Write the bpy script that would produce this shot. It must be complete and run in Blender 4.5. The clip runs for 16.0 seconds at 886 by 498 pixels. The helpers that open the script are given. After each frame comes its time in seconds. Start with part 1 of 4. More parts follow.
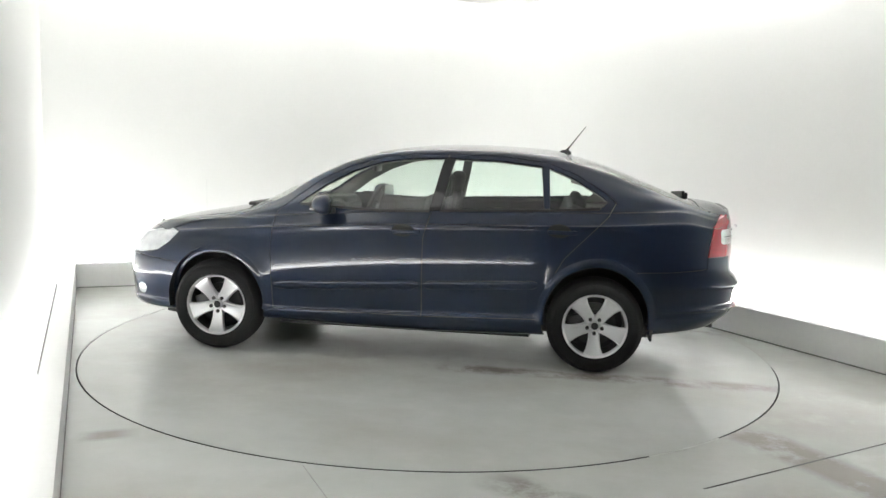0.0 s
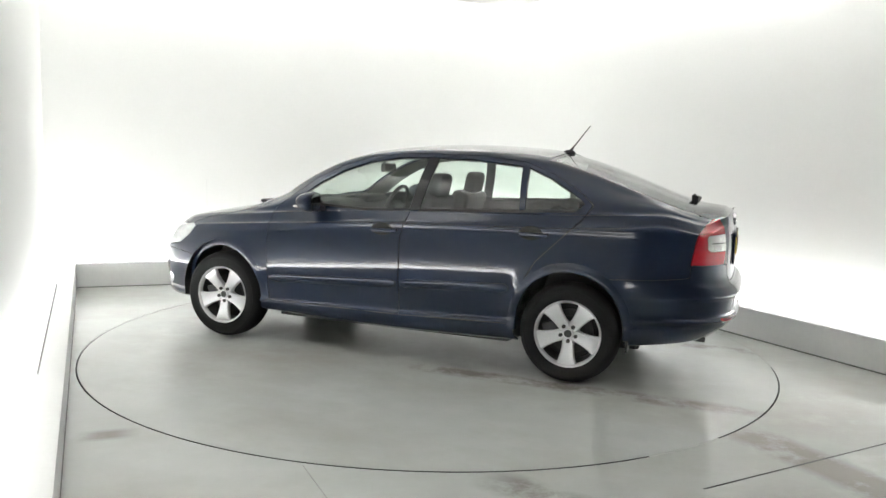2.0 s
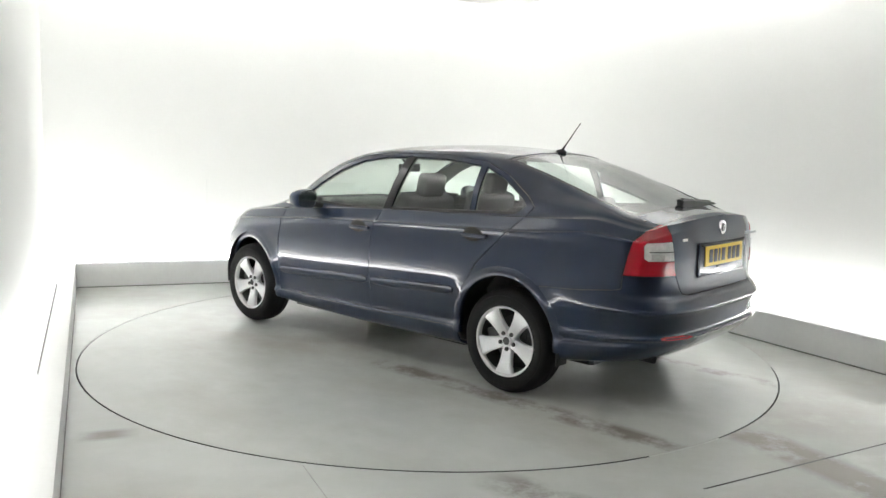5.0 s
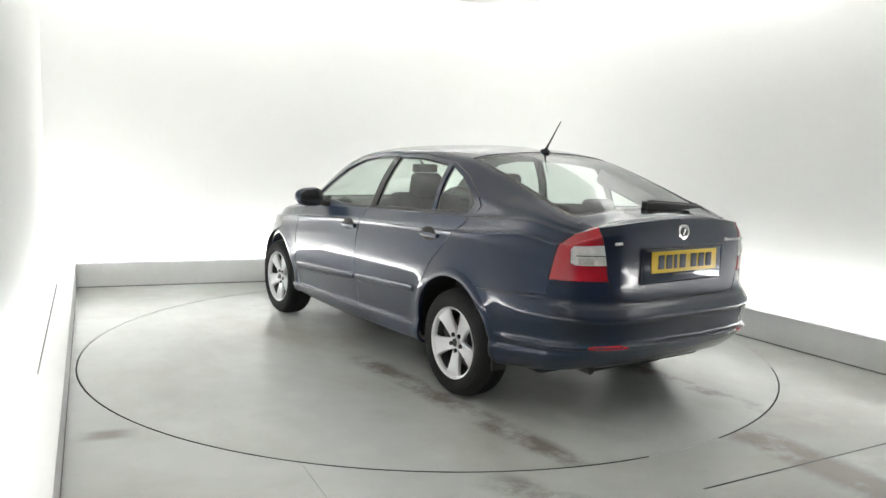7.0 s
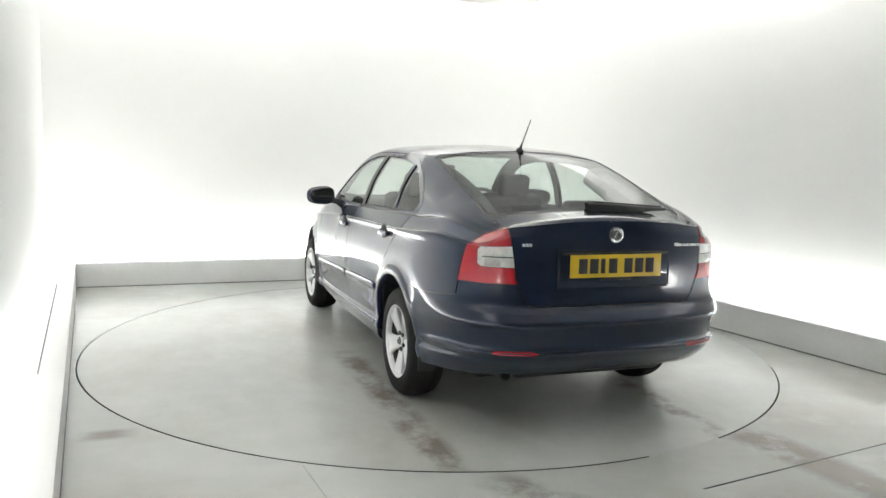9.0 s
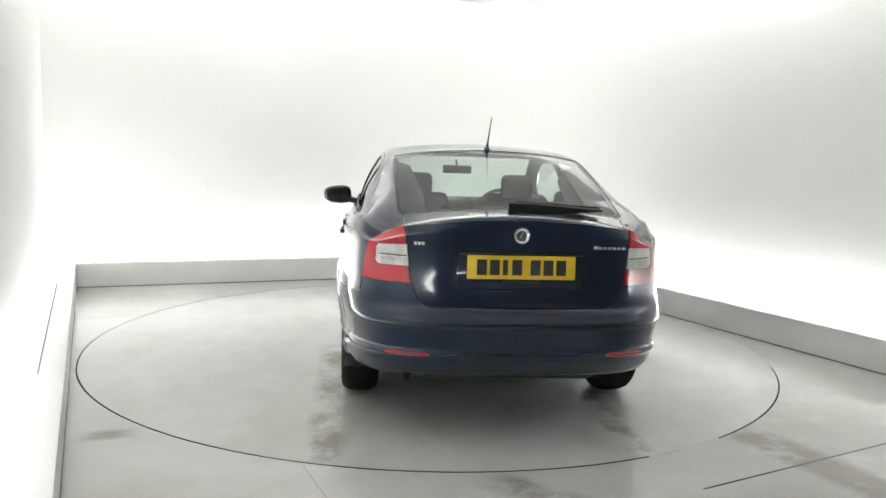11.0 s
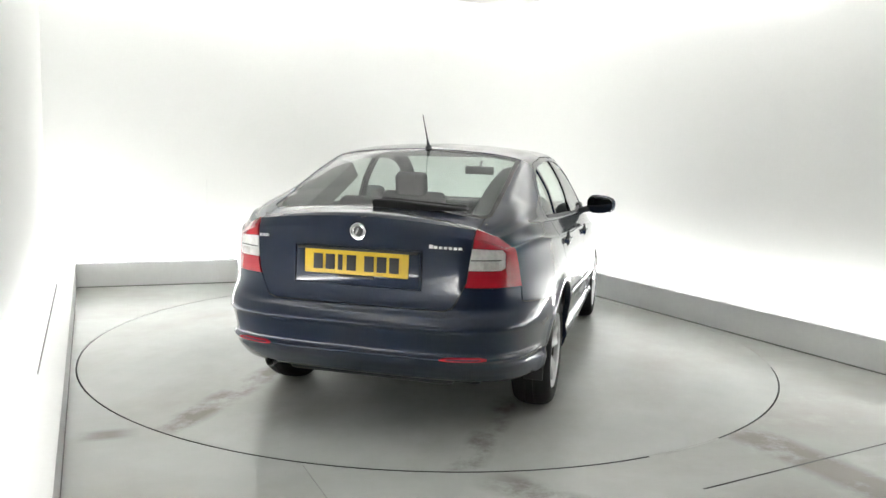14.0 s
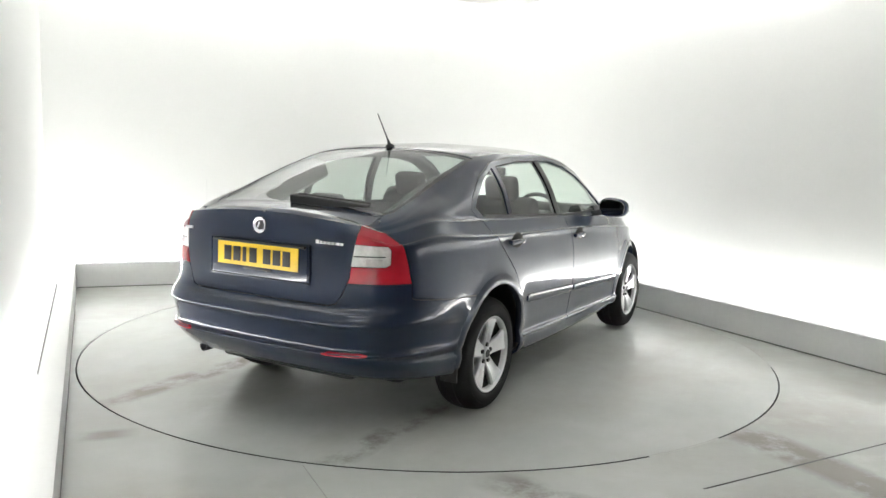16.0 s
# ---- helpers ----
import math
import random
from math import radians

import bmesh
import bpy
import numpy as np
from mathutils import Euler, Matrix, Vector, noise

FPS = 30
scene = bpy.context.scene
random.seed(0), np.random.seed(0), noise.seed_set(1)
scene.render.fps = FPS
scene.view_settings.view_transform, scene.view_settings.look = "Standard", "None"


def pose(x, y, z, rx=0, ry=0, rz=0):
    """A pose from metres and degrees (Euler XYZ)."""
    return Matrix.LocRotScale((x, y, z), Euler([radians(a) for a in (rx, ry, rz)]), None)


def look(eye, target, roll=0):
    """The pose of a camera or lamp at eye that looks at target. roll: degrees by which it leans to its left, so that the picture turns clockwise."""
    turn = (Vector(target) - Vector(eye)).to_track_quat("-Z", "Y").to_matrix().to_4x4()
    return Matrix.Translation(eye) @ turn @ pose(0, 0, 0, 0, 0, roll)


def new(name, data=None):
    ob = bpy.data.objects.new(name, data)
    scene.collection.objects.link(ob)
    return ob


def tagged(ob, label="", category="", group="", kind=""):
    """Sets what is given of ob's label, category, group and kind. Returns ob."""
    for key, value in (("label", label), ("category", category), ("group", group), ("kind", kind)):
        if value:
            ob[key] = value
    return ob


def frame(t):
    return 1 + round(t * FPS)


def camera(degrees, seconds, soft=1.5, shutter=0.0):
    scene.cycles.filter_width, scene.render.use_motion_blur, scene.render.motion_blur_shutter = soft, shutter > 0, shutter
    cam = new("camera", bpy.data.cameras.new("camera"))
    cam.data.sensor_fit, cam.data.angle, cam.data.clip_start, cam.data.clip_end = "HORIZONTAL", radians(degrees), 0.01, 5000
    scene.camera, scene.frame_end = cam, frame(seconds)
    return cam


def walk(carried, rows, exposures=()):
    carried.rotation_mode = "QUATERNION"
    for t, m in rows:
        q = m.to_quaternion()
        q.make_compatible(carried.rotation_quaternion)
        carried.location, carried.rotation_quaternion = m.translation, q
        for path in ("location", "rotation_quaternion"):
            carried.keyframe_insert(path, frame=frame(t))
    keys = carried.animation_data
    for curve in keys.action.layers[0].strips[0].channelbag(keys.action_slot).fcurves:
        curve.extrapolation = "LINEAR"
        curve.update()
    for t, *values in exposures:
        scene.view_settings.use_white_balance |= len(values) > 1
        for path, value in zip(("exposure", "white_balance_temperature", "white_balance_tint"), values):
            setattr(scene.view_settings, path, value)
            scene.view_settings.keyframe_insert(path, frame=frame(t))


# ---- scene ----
# ---- camera: fixed on the left-hand wall of a photo booth ----
EYE = Vector((0.0, -5.7324, 1.4239))
YAW, PITCH, ROLL = radians(0.7151), radians(-7.2472), 1.8003
AIM = EYE + Vector((math.sin(YAW) * math.cos(PITCH), math.cos(YAW) * math.cos(PITCH), math.sin(PITCH)))
cam = camera(59.294, 16.0, soft=1.5)
walk(cam, [(0.0, look(EYE, AIM, ROLL)), (16.0, look(EYE, AIM, ROLL))])
scene.view_settings.exposure = 0.0

# ---- world: the booth is closed, so only a faint even sky outside ----
world = bpy.data.worlds.new("outside")
scene.world = world
world.use_nodes = True
world.node_tree.nodes["Background"].inputs[0].default_value = (0.8, 0.85, 0.9, 1)
world.node_tree.nodes["Background"].inputs[1].default_value = 0.05

TROUGH_GLOW = 31.0      # tubes lying behind the plinths
COVE_GLOW = 47.0        # tubes lying above the ceiling raft


# ---- materials ----
def material(name, base, rough=0.5, metal=0.0, coat=0.0, spec=0.5, vary=0.12, scale=6.0, fine=90.0, bump=0.0, rough_vary=0.1, coat_rough=0.03, spread=0.3):
    m = bpy.data.materials.new(name)
    m.use_nodes = True
    nt = m.node_tree
    b = nt.nodes["Principled BSDF"]
    b.inputs["Metallic"].default_value = metal
    b.inputs["Coat Weight"].default_value = coat
    b.inputs["Coat Roughness"].default_value = coat_rough
    b.inputs["Specular IOR Level"].default_value = spec
    co = nt.nodes.new("ShaderNodeTexCoord")
    n1 = nt.nodes.new("ShaderNodeTexNoise")
    n1.inputs["Scale"].default_value = scale
    n1.inputs["Detail"].default_value = 5
    n2 = nt.nodes.new("ShaderNodeTexNoise")
    n2.inputs["Scale"].default_value = fine
    n2.inputs["Detail"].default_value = 3
    for n in (n1, n2):
        nt.links.new(co.outputs["Object"], n.inputs["Vector"])
    add = nt.nodes.new("ShaderNodeMath")
    add.operation = "ADD"
    nt.links.new(n1.outputs["Fac"], add.inputs[0])
    half = nt.nodes.new("ShaderNodeMath")
    half.operation = "MULTIPLY"
    half.inputs[1].default_value = 0.5
    nt.links.new(n2.outputs["Fac"], half.inputs[0])
    nt.links.new(half.outputs[0], add.inputs[1])
    ramp = nt.nodes.new("ShaderNodeMapRange")
    ramp.inputs["From Min"].default_value, ramp.inputs["From Max"].default_value = 0.75 - spread, 0.75 + spread
    ramp.inputs["To Min"].default_value, ramp.inputs["To Max"].default_value = 1 - vary, 1 + vary
    nt.links.new(add.outputs[0], ramp.inputs["Value"])
    mul = nt.nodes.new("ShaderNodeVectorMath")
    mul.operation = "SCALE"
    mul.inputs[0].default_value = base
    nt.links.new(ramp.outputs[0], mul.inputs["Scale"])
    nt.links.new(mul.outputs[0], b.inputs["Base Color"])
    rr = nt.nodes.new("ShaderNodeMapRange")
    rr.inputs["From Min"].default_value, rr.inputs["From Max"].default_value = 0.75 - spread, 0.75 + spread
    rr.inputs["To Min"].default_value, rr.inputs["To Max"].default_value = rough * (1 - rough_vary), rough * (1 + rough_vary)
    nt.links.new(add.outputs[0], rr.inputs["Value"])
    nt.links.new(rr.outputs[0], b.inputs["Roughness"])
    if bump:
        bp = nt.nodes.new("ShaderNodeBump")
        bp.inputs["Strength"].default_value = bump
        bp.inputs["Distance"].default_value = 0.003
        nt.links.new(n2.outputs["Fac"], bp.inputs["Height"])
        nt.links.new(bp.outputs[0], b.inputs["Normal"])
    return m


def glow(name, colour, strength):
    m = bpy.data.materials.new(name)
    m.use_nodes = True
    b = m.node_tree.nodes["Principled BSDF"]
    b.inputs["Base Color"].default_value = (0.9, 0.9, 0.9, 1)
    b.inputs["Emission Color"].default_value = (*colour, 1)
    b.inputs["Emission Strength"].default_value = strength
    return m


def pane_material(name, tint, gloss=0.03):
    """Thin sheet glass: tinted see-through with a Fresnel gloss."""
    m = bpy.data.materials.new(name)
    m.use_nodes = True
    nt = m.node_tree
    nt.nodes.remove(nt.nodes["Principled BSDF"])
    out = nt.nodes["Material Output"]
    clear = nt.nodes.new("ShaderNodeBsdfTransparent")
    clear.inputs[0].default_value = (*tint, 1)
    shine = nt.nodes.new("ShaderNodeBsdfGlossy")
    shine.inputs["Color"].default_value = (1, 1, 1, 1)
    shine.inputs["Roughness"].default_value = gloss
    face = nt.nodes.new("ShaderNodeLayerWeight")
    face.inputs["Blend"].default_value = 0.5
    fifth = nt.nodes.new("ShaderNodeMath")
    fifth.operation = "POWER"
    fifth.inputs[1].default_value = 5.0
    nt.links.new(face.outputs["Facing"], fifth.inputs[0])
    gain = nt.nodes.new("ShaderNodeMath")
    gain.operation = "MULTIPLY_ADD"
    gain.inputs[1].default_value, gain.inputs[2].default_value = 0.92, 0.07
    nt.links.new(fifth.outputs[0], gain.inputs[0])
    mix = nt.nodes.new("ShaderNodeMixShader")
    nt.links.new(gain.outputs[0], mix.inputs[0])
    nt.links.new(clear.outputs[0], mix.inputs[1])
    nt.links.new(shine.outputs[0], mix.inputs[2])
    nt.links.new(mix.outputs[0], out.inputs["Surface"])
    return m


def floor_material(name, lanes):
    """Pale grey sealed concrete with cloudy wear and, along lanes, rust-brown tyre dirt and broad faint brown tints
    (each: a point, a direction in degrees, half width, start and end along it, a seed, how broken, how strong)."""
    m = material(name, (0.555, 0.575, 0.55), rough=0.25, spec=0.6, vary=0.12, scale=1.1, fine=6.0, rough_vary=0.1, spread=0.5)
    nt = m.node_tree
    b = nt.nodes["Principled BSDF"]
    co = nt.nodes.new("ShaderNodeTexCoord")
    base_link = b.inputs["Base Color"].links[0].from_socket

    def math_node(op, a, c=None, clamp=False):
        n = nt.nodes.new("ShaderNodeMath")
        n.operation = op
        n.use_clamp = clamp
        for i, v in enumerate((a, c)):
            if v is None:
                continue
            if isinstance(v, (int, float)):
                n.inputs[i].default_value = v
            else:
                nt.links.new(v, n.inputs[i])
        return n.outputs[0]

    total = None
    for (px, py), deg, half, s0, s1, seed, broken, strong in lanes:
        mp = nt.nodes.new("ShaderNodeMapping")
        mp.vector_type = "TEXTURE"
        mp.inputs["Location"].default_value = (px, py, 0)
        mp.inputs["Rotation"].default_value = (0, 0, radians(deg))
        nt.links.new(co.outputs["Object"], mp.inputs["Vector"])
        sep = nt.nodes.new("ShaderNodeSeparateXYZ")
        nt.links.new(mp.outputs[0], sep.inputs[0])
        across = math_node("SUBTRACT", 1.0, math_node("DIVIDE", math_node("ABSOLUTE", sep.outputs[1]), half), True)
        a0 = math_node("MULTIPLY", math_node("SUBTRACT", sep.outputs[0], s0), 5.0, True)
        a1 = math_node("MULTIPLY", math_node("SUBTRACT", s1, sep.outputs[0]), 5.0, True)
        nz = nt.nodes.new("ShaderNodeTexNoise")
        nz.inputs["Scale"].default_value = 3.2
        nz.inputs["Detail"].default_value = 7
        nz.inputs["Roughness"].default_value = 0.68
        mv = nt.nodes.new("ShaderNodeMapping")
        mv.inputs["Location"].default_value = (seed, seed * 0.7, 0)
        nt.links.new(co.outputs["Object"], mv.inputs["Vector"])
        nt.links.new(mv.outputs[0], nz.inputs["Vector"])
        patch = math_node("MULTIPLY", math_node("SUBTRACT", nz.outputs["Fac"], broken), 6.0, True)
        k = math_node("MULTIPLY", math_node("MULTIPLY", a0, a1), math_node("MULTIPLY", math_node("MULTIPLY", math_node("MULTIPLY", across, 1.7, True), strong), patch))
        total = k if total is None else math_node("MAXIMUM", total, k)
    # broad warm grime and pale scuffs
    for scale, low, gain, most, colour, seed in ((0.55, 0.45, 4.0, 0.55, (0.43, 0.40, 0.345, 1), 2.0), (2.1, 0.55, 4.0, 0.22, (0.72, 0.73, 0.71, 1), 6.5)):
        nz = nt.nodes.new("ShaderNodeTexNoise")
        nz.inputs["Scale"].default_value = scale
        nz.inputs["Detail"].default_value = 8
        nz.inputs["Roughness"].default_value = 0.62
        mv = nt.nodes.new("ShaderNodeMapping")
        mv.inputs["Location"].default_value = (seed, -seed, 0)
        mv.inputs["Scale"].default_value = (1.0, 1.7, 1.0)
        nt.links.new(co.outputs["Object"], mv.inputs["Vector"])
        nt.links.new(mv.outputs[0], nz.inputs["Vector"])
        amount = math_node("MULTIPLY", math_node("MULTIPLY", math_node("SUBTRACT", nz.outputs["Fac"], low), gain, True), most, True)
        cloud = nt.nodes.new("ShaderNodeMix")
        cloud.data_type = "RGBA"
        nt.links.new(amount, cloud.inputs["Factor"])
        nt.links.new(base_link, cloud.inputs["A"])
        cloud.inputs["B"].default_value = colour
        base_link = cloud.outputs["Result"]
    mix = nt.nodes.new("ShaderNodeMix")
    mix.data_type = "RGBA"
    nt.links.new(math_node("MULTIPLY", total, 0.8, True), mix.inputs["Factor"])
    nt.links.new(base_link, mix.inputs["A"])
    mix.inputs["B"].default_value = (0.17, 0.140, 0.110, 1)
    nt.links.new(mix.outputs["Result"], b.inputs["Base Color"])
    return m


def ribbed(m, scale):
    """Fine moulded ribs across a lamp lens."""
    nt = m.node_tree
    co = nt.nodes.new("ShaderNodeTexCoord")
    wave = nt.nodes.new("ShaderNodeTexWave")
    wave.bands_direction = "Z"
    wave.inputs["Scale"].default_value = scale
    wave.inputs["Distortion"].default_value = 0.6
    nt.links.new(co.outputs["Object"], wave.inputs["Vector"])
    bp = nt.nodes.new("ShaderNodeBump")
    bp.inputs["Strength"].default_value = 0.4
    bp.inputs["Distance"].default_value = 0.006
    nt.links.new(wave.outputs["Fac"], bp.inputs["Height"])
    nt.links.new(bp.outputs[0], nt.nodes["Principled BSDF"].inputs["Normal"])
    return m


WALL = material("booth_wall_paint", (0.85, 0.855, 0.84), rough=0.7, vary=0.02, scale=0.8, fine=40)
FRONT_DARK = material("dark_unseen_wall", (0.10, 0.103, 0.106), rough=0.6, vary=0.1, scale=1.5)
PLINTH = material("plinth_paint", (0.86, 0.865, 0.855), rough=0.45, vary=0.04, scale=2.0, fine=30)
CEILING = material("ceiling_paint", (0.78, 0.77, 0.765), rough=0.8, vary=0.03, scale=1.0)
TUBE_LOW = glow("trough_tube", (1.0, 1.0, 0.985), TROUGH_GLOW)
TUBE_HIGH = glow("cove_tube", (1.0, 1.0, 0.985), COVE_GLOW)
SEAM = material("dark_sealant", (0.05, 0.05, 0.048), rough=0.7)
HAIRLINE_WALL = material("wall_seam_filler", (0.74, 0.75, 0.74), rough=0.8)
HAIRLINE = material("hairline_filler", (0.33, 0.33, 0.32), rough=0.8)
FOOT_SHADE = material("foot_shadow_gap", (0.16, 0.16, 0.155), rough=0.7)
EDGE = material("edge_gap_shade", (0.045, 0.045, 0.043), rough=0.75, vary=0.6, scale=0.9)
PIT = material("turntable_pit", (0.03, 0.03, 0.03), rough=0.9)
# the last lane is a broad tint, darker and browner at the right
FLOOR = floor_material("sealed_concrete", [((1.58, -1.62), -64, 0.21, 0.05, 1.9, 3.1, 0.33, 0.85), ((0.22, -2.42), -38, 0.14, 0.0, 0.75, 7.7, 0.40, 0.8),
                                           ((-1.56, -2.08), 20, 0.085, -0.16, 0.16, 4.2, 0.28, 1.2), ((2.3, -2.2), -58, 1.3, -1.3, 2.6, 8.3, 0.30, 0.26)])
DECK = floor_material("turntable_concrete", [((0.0, 0.70), 180, 0.12, 0.1, 2.42, 11.0, 0.42, 0.9), ((0.0, -0.82), 180, 0.10, 1.0, 2.42, 5.4, 0.44, 0.8), ((0, 0), 0, 1.5, -2.2, 2.2, 2.6, 0.42, 0.12)])

PAINT = material("navy_metallic_paint", (0.0036, 0.0080, 0.0215), rough=0.40, metal=0.0, spec=0.22, coat=1.0, vary=0.05, scale=3, fine=700, coat_rough=0.07)
PAINT.node_tree.nodes["Principled BSDF"].inputs["Specular Tint"].default_value = (0.36, 0.5, 0.85, 1)   # blue flake
BLACK = material("black_plastic", (0.012, 0.012, 0.013), rough=0.45, vary=0.15, scale=20)
GLOSSBLACK = material("gloss_black_trim", (0.008, 0.008, 0.01), rough=0.12, vary=0.1)
RUBBER = material("tyre_rubber", (0.010, 0.010, 0.0105), rough=0.8, spec=0.3, vary=0.2, scale=15, fine=160, bump=0.2)
ALLOY = material("silver_alloy", (0.64, 0.64, 0.65), rough=0.33, metal=0.6, vary=0.05, scale=12)
DARKMETAL = material("brake_metal", (0.07, 0.07, 0.07), rough=0.5, metal=0.8, vary=0.25, scale=15)
BARREL = material("dark_alloy", (0.045, 0.044, 0.043), rough=0.6, metal=0.3, vary=0.3, scale=18)
CHROME = material("chrome", (0.8, 0.8, 0.82), rough=0.08, metal=1.0, vary=0.03)
REDLENS = material("red_lens", (0.34, 0.008, 0.018), rough=0.15, coat=1.0, vary=0.16, scale=7, fine=30)
CLEARLENS = ribbed(material("clear_lens", (0.62, 0.60, 0.585), rough=0.2, coat=1.0, vary=0.26, scale=16, fine=60), 60.0)
SMOKELENS = ribbed(material("smoky_lens", (0.46, 0.43, 0.42), rough=0.2, coat=1.0, vary=0.2, scale=30, fine=90), 90.0)
HEADLENS = material("headlamp_lens", (0.66, 0.68, 0.70), rough=0.12, metal=0.3, coat=1.0, vary=0.2, scale=14)
YELLOW = material("yellow_reflective_plate", (0.66, 0.44, 0.025), rough=0.4, vary=0.04, scale=40)
INK = material("plate_black", (0.02, 0.02, 0.02), rough=0.5)
CLOTH = material("seat_cloth", (0.034, 0.035, 0.036), rough=0.9, vary=0.2, scale=20, fine=300, bump=0.2)
LINING = material("cabin_lining", (0.13, 0.135, 0.13), rough=0.85, vary=0.05, scale=8)
DASH = material("dashboard_plastic", (0.035, 0.035, 0.036), rough=0.6, vary=0.15, scale=15, fine=250, bump=0.15)
CARGLASS = pane_material("car_glass", (0.85, 0.92, 0.875))
REARGLASS = pane_material("rear_car_glass", (0.62, 0.68, 0.65))
MIRRORGLASS = material("mirror_glass", (0.2, 0.21, 0.22), rough=0.03, metal=1.0, vary=0.01)


# ---- helpers for meshes ----
def part(name, bm, mat, parent=None, label="", smooth=True, category="", group="", kind=""):
    me = bpy.data.meshes.new(name)
    bm.normal_update()
    bm.to_mesh(me)
    bm.free()
    me.materials.append(mat)
    if smooth:
        me.polygons.foreach_set("use_smooth", [True] * len(me.polygons))
        me.set_sharp_from_angle(angle=radians(38))
    ob = new(name, me)
    if parent:
        ob.parent = parent
    return tagged(ob, label, category, group, kind)


def rbox(bm, size, at, bevel=0.01, seg=2, turn=None):
    """A box with rounded edges."""
    m = Matrix.Translation(at) @ (turn or Matrix()) @ Matrix.Diagonal((*size, 1))
    vs = bmesh.ops.create_cube(bm, size=1.0, matrix=m)["verts"]
    if bevel > 0:
        es = list({e for v in vs for e in v.link_edges})
        bmesh.ops.bevel(bm, geom=es, offset=bevel, segments=seg, affect="EDGES", profile=0.5)


def prism(bm, ring, z0, z1):
    """An upright prism over a plan polygon."""
    lo = [bm.verts.new((x, y, z0)) for x, y in ring]
    hi = [bm.verts.new((x, y, z1)) for x, y in ring]
    n = len(ring)
    for i in range(n):
        bm.faces.new((lo[i], lo[(i + 1) % n], hi[(i + 1) % n], hi[i]))
    bm.faces.new(hi)
    bm.faces.new(lo[::-1])
    bmesh.ops.recalc_face_normals(bm, faces=bm.faces)


def tube(bm, a, b, r, r2=None, n=14):
    a, b = Vector(a), Vector(b)
    d = b - a
    m = Matrix.Translation((a + b) / 2) @ d.to_track_quat("Z", "Y").to_matrix().to_4x4()
    bmesh.ops.create_cone(bm, cap_ends=True, segments=n, radius1=r, radius2=r if r2 is None else r2, depth=d.length, matrix=m)


def lathe(bm, profile, n=64, m=None):
    """Turn (radius, along) points round the local y axis."""
    rings = []
    for r, a in profile:
        rings.append([bm.verts.new((r * math.cos(2 * math.pi * i / n), a, r * math.sin(2 * math.pi * i / n))) for i in range(n)])
    for p, q in zip(rings, rings[1:]):
        for i in range(n):
            bm.faces.new((p[i], p[(i + 1) % n], q[(i + 1) % n], q[i]))
    bmesh.ops.recalc_face_normals(bm, faces=bm.faces)
    if m:
        bmesh.ops.transform(bm, matrix=m, verts=bm.verts)


# ---- the booth ----
A, B, C, D = (Vector(p) for p in ((-3.416, 1.665), (0.94, 3.376), (4.95, -4.06), (0.056, -6.2)))
PLINTH_H, PLINTH_T, SETBACK = 0.235, 0.155, 0.37
WALL_H, RAFT_Z = 3.45, 3.0


def grown(d, edges=(1, 1, 1, 1)):
    """The plan A B C D moved outwards by d along its sides (back, right, front, left)."""
    pts = [A, B, C, D]
    lines = []
    for i in range(4):
        p, q = pts[i], pts[(i + 1) % 4]
        t = (q - p).normalized()
        nrm = Vector((-t.y, t.x))
        lines.append((p + nrm * d * edges[i], t))
    out = []
    for i in range(4):
        (p, t), (q, u) = lines[i - 1], lines[i]
        den = t.x * u.y - t.y * u.x
        s = ((q.x - p.x) * u.y - (q.y - p.y) * u.x) / den
        out.append(p + t * s)
    return out


def rounded(p, corner, q, r, n=12):
    """Points of an arc that rounds a plan corner."""
    u, v = (p - corner).normalized(), (q - corner).normalized()
    half = u.angle(v) / 2
    d = r / math.tan(half)
    s, e = corner + u * d, corner + v * d
    centre = corner + (u + v).normalized() * (r / math.sin(half))
    a0, a1 = math.atan2(*(s - centre).yx), math.atan2(*(e - centre).yx)
    while a1 - a0 > math.pi:
        a1 -= 2 * math.pi
    while a1 - a0 < -math.pi:
        a1 += 2 * math.pi
    return [centre + r * Vector((math.cos(a0 + (a1 - a0) * i / n), math.sin(a0 + (a1 - a0) * i / n))) for i in range(n + 1)]


def wall_strip(name, inner, thick, z0, z1, mat, label):
    """A wall that follows a plan line, with thickness to its left."""
    bm = bmesh.new()
    outer = []
    for i, p in enumerate(inner):
        t = (inner[min(i + 1, len(inner) - 1)] - inner[max(i - 1, 0)]).normalized()
        outer.append(p + Vector((-t.y, t.x)) * thick)
    prism(bm, [tuple(p) for p in inner] + [tuple(p) for p in outer[::-1]], z0, z1)
    return part(name, bm, mat, label=label, kind="structure", category="wall")


W4 = grown(SETBACK, (1, 1, 0, 0.7))
bend = rounded(W4[0], W4[1], W4[2], 0.7)
wall_strip("wall_back", [W4[0] + Vector((0, 0.0))] + bend[:8], 0.12, -0.05, WALL_H, WALL, "white painted booth wall lit from a trough at its foot")
wall_strip("wall_side_right", bend[7:] + [W4[2]], 0.12, -0.05, WALL_H, WALL, "white painted side wall with a rounded corner")
wall_strip("wall_side_left", [W4[3], W4[0]], 0.12, -0.05, WALL_H, WALL, "white painted side wall washed by trough light")
# unseen behind the camera; dark so the car's reflections stay dark
wall_strip("wall_front", [W4[2], W4[3]], 0.12, -0.05, WALL_H, FRONT_DARK, "dark grey unseen wall closing the booth")


